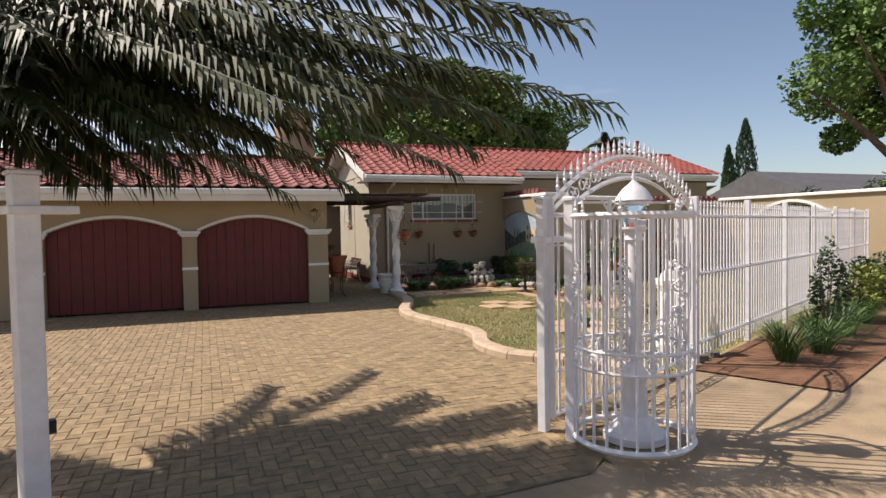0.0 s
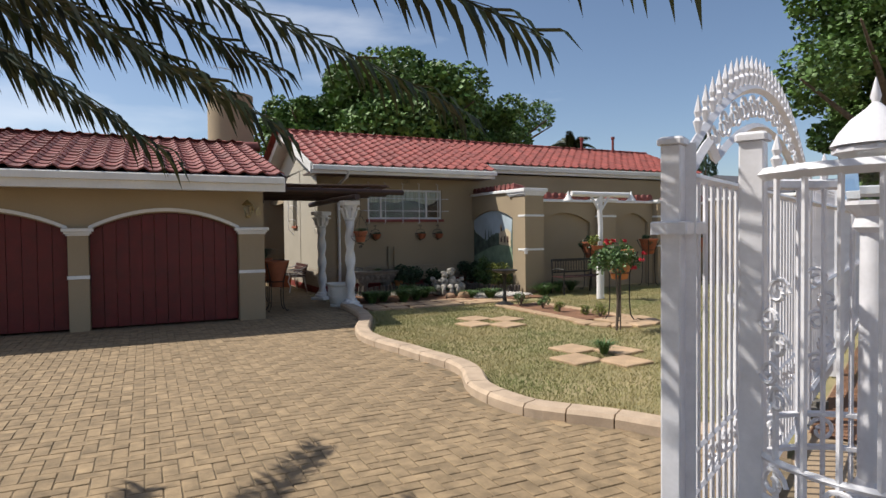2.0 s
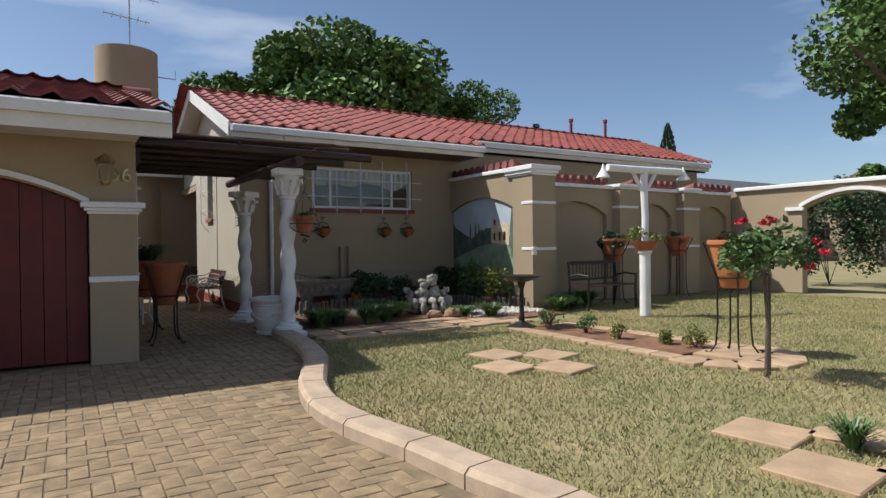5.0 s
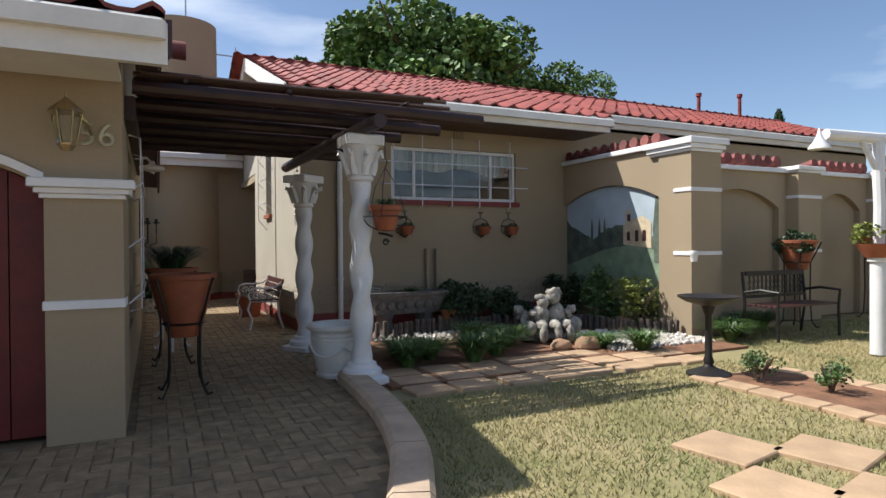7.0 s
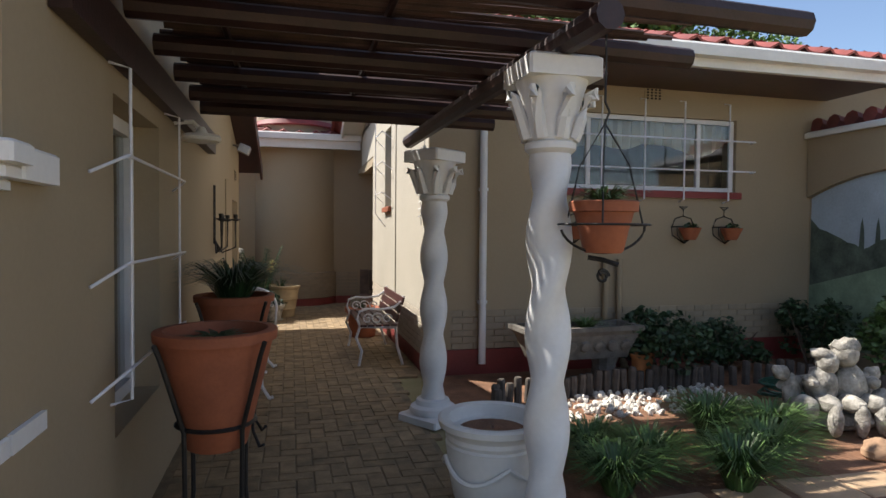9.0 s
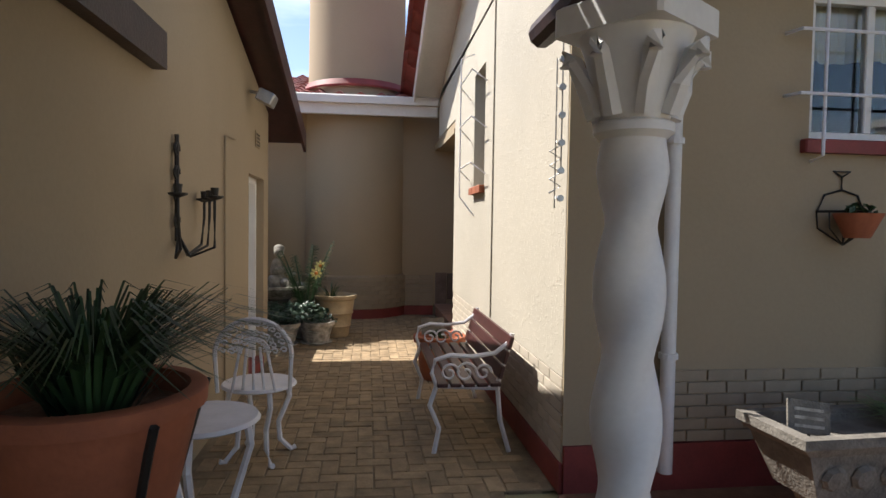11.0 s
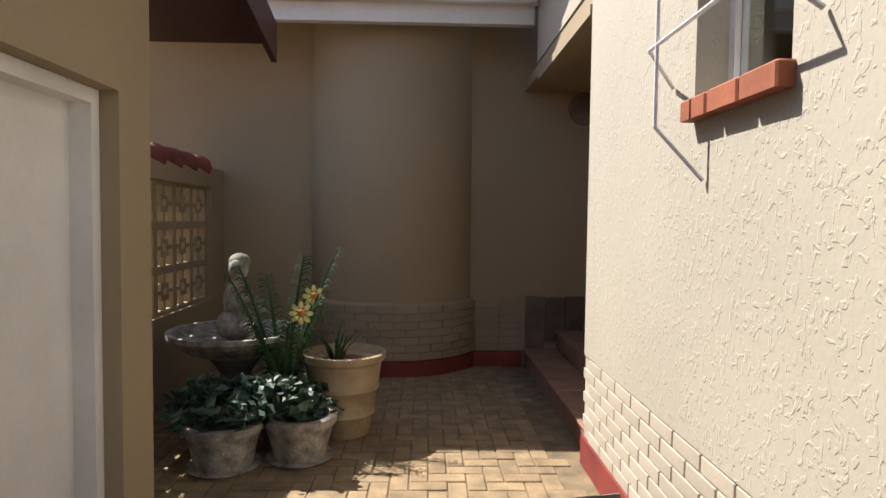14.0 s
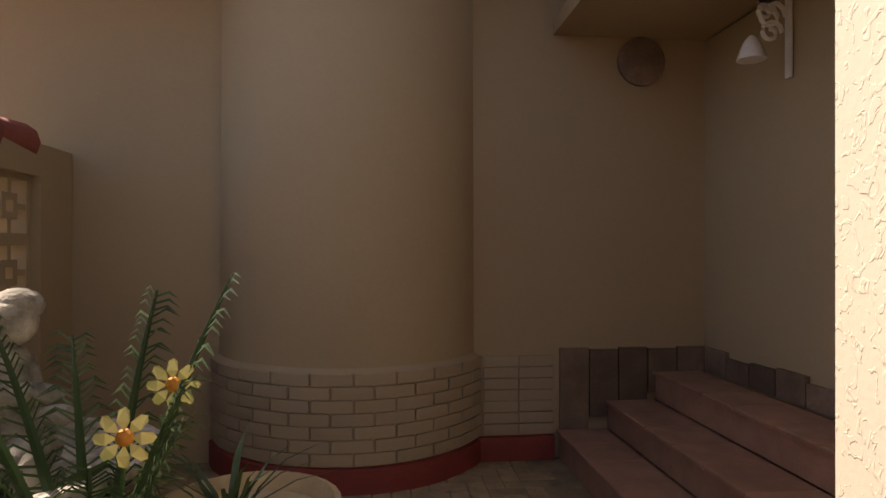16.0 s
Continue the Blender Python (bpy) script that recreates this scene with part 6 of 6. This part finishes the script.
cs_.matrix_basis = pose(2.93, 22.72, 0.55) @ Matrix.Scale(1.1, 4)
for x, y, r, seed in ((3.08, 22.0, 0.2, 191), (3.47, 22.12, 0.19, 192)):
    o = thing("potted_plant", "glazed pot overflowing with blue-green ivy", "potted plant", pose(x, y, 0), "ivy pots")
    part("pot", pot_shape(r * 0.75, r, 0.26), "stone", o, smooth=True)
    part("saucer", Build().lathe([(r * 0.9, 0), (r, 0.02), (r * 0.95, 0.022)], 18), "stone", o)
    part("foliage", leaf_cloud(650, (0.36, 0.32, 0.2), 0.075, 14, seed), "leaf_b", o, at=pose(0, 0, 0.34))
tb = thing("planter_tub", "sand-coloured tub with ringed sides and palms", "planter", pose(3.66, 22.55, 0))
part("tub", Build().lathe([(0.16, 0), (0.17, 0.02), (0.185, 0.12), (0.205, 0.14), (0.195, 0.16), (0.21, 0.28), (0.23, 0.3), (0.22, 0.32), (0.24, 0.46), (0.265, 0.48), (0.27, 0.52), (0.25, 0.525), (0.23, 0.47), (0.01, 0.46)], 28, close=False), "yellow", tb, smooth=True)
part("soil", Build().lathe([(0.235, 0.462), (0.01, 0.475)], 18, close=False), "dirt", tb)
part("plant", blades(26, 0.3, 0.3, 0.01, 195, 0.3), "leaf_d", tb, at=pose(-0.05, 0, 0.46))
fp = thing("flowering_plant", "tall dark palm-like plant with cream daisies", "potted plant", pose(3.31, 22.4, 0))
part("pot", pot_shape(0.12, 0.16, 0.24), "dstone", fp, smooth=True)
lf = Build()
random.seed(200)
for k in range(9):
    a = k * 0.72 + rnd(-0.2, 0.2)
    tipp = (math.cos(a) * rnd(0.2, 0.42), math.sin(a) * rnd(0.15, 0.3), rnd(0.75, 1.2))
    frond(lf, tipp, (0, 0, 0.2), 210 + k, 0.17, 30, 0.15, 0.004)
part("foliage", lf, "leaf_d", fp)
for (x, y, z), ry in (((0.14, -0.14, 0.81), 0), ((0.17, 0.1, 0.88), 20)):
    st2 = part("stem", Build().tube([(0.02, 0, 0.2), (x * 0.6, y * 0.5, z * 0.6), (x, y, z)], 0.006, 5), "leaf_d", fp)
    pe = Build()
    for q in range(8):
        m = pose(x, y - 0.01, z, 90, 0, 0) @ pose(0, 0, 0, 0, 0, q * 45)
        pe.add([m @ Vector(p) for p in ((0.015, 0, 0.004), (0.04, -0.015, 0.012), (0.065, -0.012, 0.006), (0.072, 0, 0.0), (0.065, 0.012, 0.006), (0.04, 0.015, 0.012))], [(0, 1, 2, 3, 4, 5)])
    part("petals", pe, "petal", st2, "cream daisy petals")
    part("heart", Build().lathe([(0.022, 0), (0.018, 0.012), (0.004, 0.018)], 10, pose(x, y - 0.01, z, 90, 0, 0)), "heart", st2)
dc = thing("wall_disc", "dark round ornament on the entrance wall", "wall ornament", pose(5.63, 24.345, 2.41, 90, 0, 0))
part("disc", Build().lathe([(0.15, 0), (0.15, 0.02), (0.12, 0.035), (0.05, 0.03), (0.01, 0.04)], 24), "slate", dc, smooth=True)
bl = thing("door_bell", "white hanging bell on a cast scroll bracket", "bell", pose(6.04, 23.55, 2.3))
be_ = Build().box(-0.012, -0.02, -0.2, 0.0, 0.02, 0.25)
for z, r in ((0.1, 0.08), (0.02, 0.06), (0.12, 0.05)):
    scroll(be_, pose(-0.1 - 0.03 * (r < 0.06), 0, z), r, 0.012)
part("bracket", be_, "iron_white", bl)
part("bell", Build().lathe([(0.07, -0.12), (0.05, -0.06), (0.03, -0.02), (0.01, 0.0)], 14, pose(-0.2, 0, 0.0)), "iron_white", bl, smooth=True)
el = thing("entrance_lantern", "black hexagonal lantern above the entrance", "wall lamp", pose(5.9, 23.5, 2.46))
part("cage", Build().lathe([(0.05, 0), (0.055, 0.015)], 6).lathe([(0.1, 0.2), (0.1, 0.215), (0.02, 0.13 + 0.14)], 6), "iron", el)
for k in range(6):
    a = k * 6.283 / 6
    part("rib", Build().tube([(0.052 * math.cos(a), 0.052 * math.sin(a), 0.01), (0.095 * math.cos(a), 0.095 * math.sin(a), 0.2)], 0.006, 4), "iron", el)
part("glass_pane", Build().lathe([(0.048, 0.012), (0.09, 0.198)], 6, close=False), "glass", el)
part("arm", Build().tube([(0, 0, 0.13), (0.0, 0, 0.25), (0.14, 0, 0.22)], 0.01, 5), "iron", el)
wc = thing("wind_chime", "thin wire wind chime on the house corner", "wind chime", pose(5.05, 17.9, 1.7))
ch_ = Build().tube([(-0.03, 0, 1.0), (-0.03, 0, 0.0)], 0.004, 4).tube([(-0.06, 0, 0.55), (-0.06, 0, -0.2)], 0.004, 4)
for k in range(6):
    ch_.lathe([(0.018, -0.01), (0.018, 0.01)], 8, pose(-0.03, 0, 0.55 - k * 0.14, 90, 0, 0))
ch_.tube([(-0.06 + 0.03 * (-1) ** k, 0, 0.12 - k * 0.035) for k in range(8)], 0.005, 4)
part("wires", ch_, "zinc", wc)

# ---- grass on the lawn ----
def inside_drive(x, y):
    if y < 5.3 or y > 14.8:
        return x < 5.3
    return x < next((p.x for p in EDGE if p.y >= y), 4.8) + 0.28
rg = np.random.default_rng(7)
N = 230000
xs, ys = 4.0 + 12.4 * rg.random(N) ** 1.25, 5.4 + 10 * rg.random(N)
keep = np.array([not inside_drive(a, b) for a, b in zip(xs, ys)])
keep &= ~((ys > 13.95) & (xs < 9.55)) & ~((np.abs(xs - 8.2) < 0.55) & (ys > 10.2) & (ys < 13.5))
keep &= ys > 4.75 + 0.47 * (xs - 3.6)
xs, ys = xs[keep], ys[keep]
n = len(xs)
an_, hh, lean = rg.random(n) * 6.283, 0.004 + 0.013 * rg.random(n), (rg.random((n, 2)) - 0.5) * 0.055
V = np.zeros((n, 3, 3))
V[:, 0] = np.stack([xs - 0.0045 * np.cos(an_), ys - 0.0045 * np.sin(an_), np.full(n, -0.02)], 1)
V[:, 1] = np.stack([xs + 0.0045 * np.cos(an_), ys + 0.0045 * np.sin(an_), np.full(n, -0.02)], 1)
V[:, 2] = np.stack([xs + lean[:, 0], ys + lean[:, 1], hh], 1)
me = bpy.data.meshes.new("grass")
me.from_pydata(V.reshape(-1, 3).tolist(), [], np.arange(3 * n).reshape(-1, 3).tolist())
me.materials.append(M["blade"])
tagged(new("grass", me), "short dry lawn grass with green patches", "grass", "", "stuff")

# ---- bricks of the house foot ----
foot = bpy.data.objects["wall_gable_foot"]
bme_ = Build().box(-0.012, 0, 0, 0.004, 0.212, 0.056, None, 0.003).mesh("brick")
for r in range(7):
    y = 17.96 - (0.11 if r % 2 else 0)
    while y < 22.0:
        y0 = max(y, 17.96)
        if y0 + 0.1 < 22.05:
            part("brick", bme_, "brick_skin", foot, at=pose(5.083, y0, 0.163 + r * 0.0655))
        y += 0.222
foot2 = bpy.data.objects["wall_house_front"]
bme2 = Build().box(0, -0.010, 0, 0.212, 0.004, 0.056, None, 0.003).mesh("brick")
for r in range(6):
    x = 5.1 + (0.11 if r % 2 else 0)
    while x < 9.4:
        part("brick", bme2, "brick_shade", foot2, at=pose(x, 17.947, 0.265 + r * 0.0655))
        x += 0.222
ch = bpy.data.objects["chimney"]
bme3 = Build().box(-0.106, -0.008, 0, 0.106, 0.006, 0.06, None, 0.003).mesh("brick")
for r in range(7):
    for k in range(13):
        a = math.radians(-168 + k * 14.6 + (7 if r % 2 else 0))
        part("brick", bme3, "brick_shade", ch, at=pose(3.87 + 0.862 * math.cos(a), 24.75 + 0.862 * math.sin(a), 0.15 + r * 0.068, 0, 0, math.degrees(a) + 90))
    for k in range(2):
        part("brick", bme3, "brick_shade", bpy.data.objects["wall_back"], at=pose(4.76 + k * 0.215, 24.345, 0.15 + r * 0.068))

# ---- paving bricks in herringbone ----
drive = bpy.data.objects["driveway"]
pv = Build().box(0.004, 0.004, -0.05, 0.196, 0.096, 0.002, None, 0.004)
pvm = pv.mesh("paver")
PW = 0.1
rest = Build()
pv2 = Build().box(0.004, 0.004, -0.03, 0.196, 0.096, 0.002, None, 0.004)
count = 0
random.seed(77)
turn = pose(0, 0, 0, 0, 0, 0)
for i in range(-90, 130):
    for j in range(-10, 260):
        k = (i - j) % 4
        if k == 0:
            m = pose(i * PW, j * PW, 0)
        elif k == 3:
            m = pose((i + 1) * PW, j * PW, 0, 0, 0, 90)
        else:
            continue
        x, y = i * PW, j * PW
        if not (-7 < x < 5.02 and 3.55 < y < 24.3):
            continue
        if y > 13.8 and (x < 3.05 if y < 21.4 else x < 2.3):
            continue
        if y < 14.8:
            ex = next((p.x for p in EDGE if p.y >= y), 4.95)
            if x > ex - 0.14 or (y < 5.3 and x > 2.6 + (y - 3.55)):
                continue
        elif x > (4.68 if y < 18 else 4.85):
            continue
        m = m @ pose(0, 0, rnd(-0.002, 0.003), rnd(-0.5, 0.5), rnd(-0.4, 0.4), 0)
        if 2.4 < x < 4.4 and 7.6 < y < 11 and count < 280:
            part("paver", pvm, "paver", drive, at=m)
            count += 1
        else:
            rest.add([m @ Vector(p) for p in pv2.v], pv2.f[1:])
r = part("pavers_rest", rest, "paver", drive)
r["kind"] = "stuff"
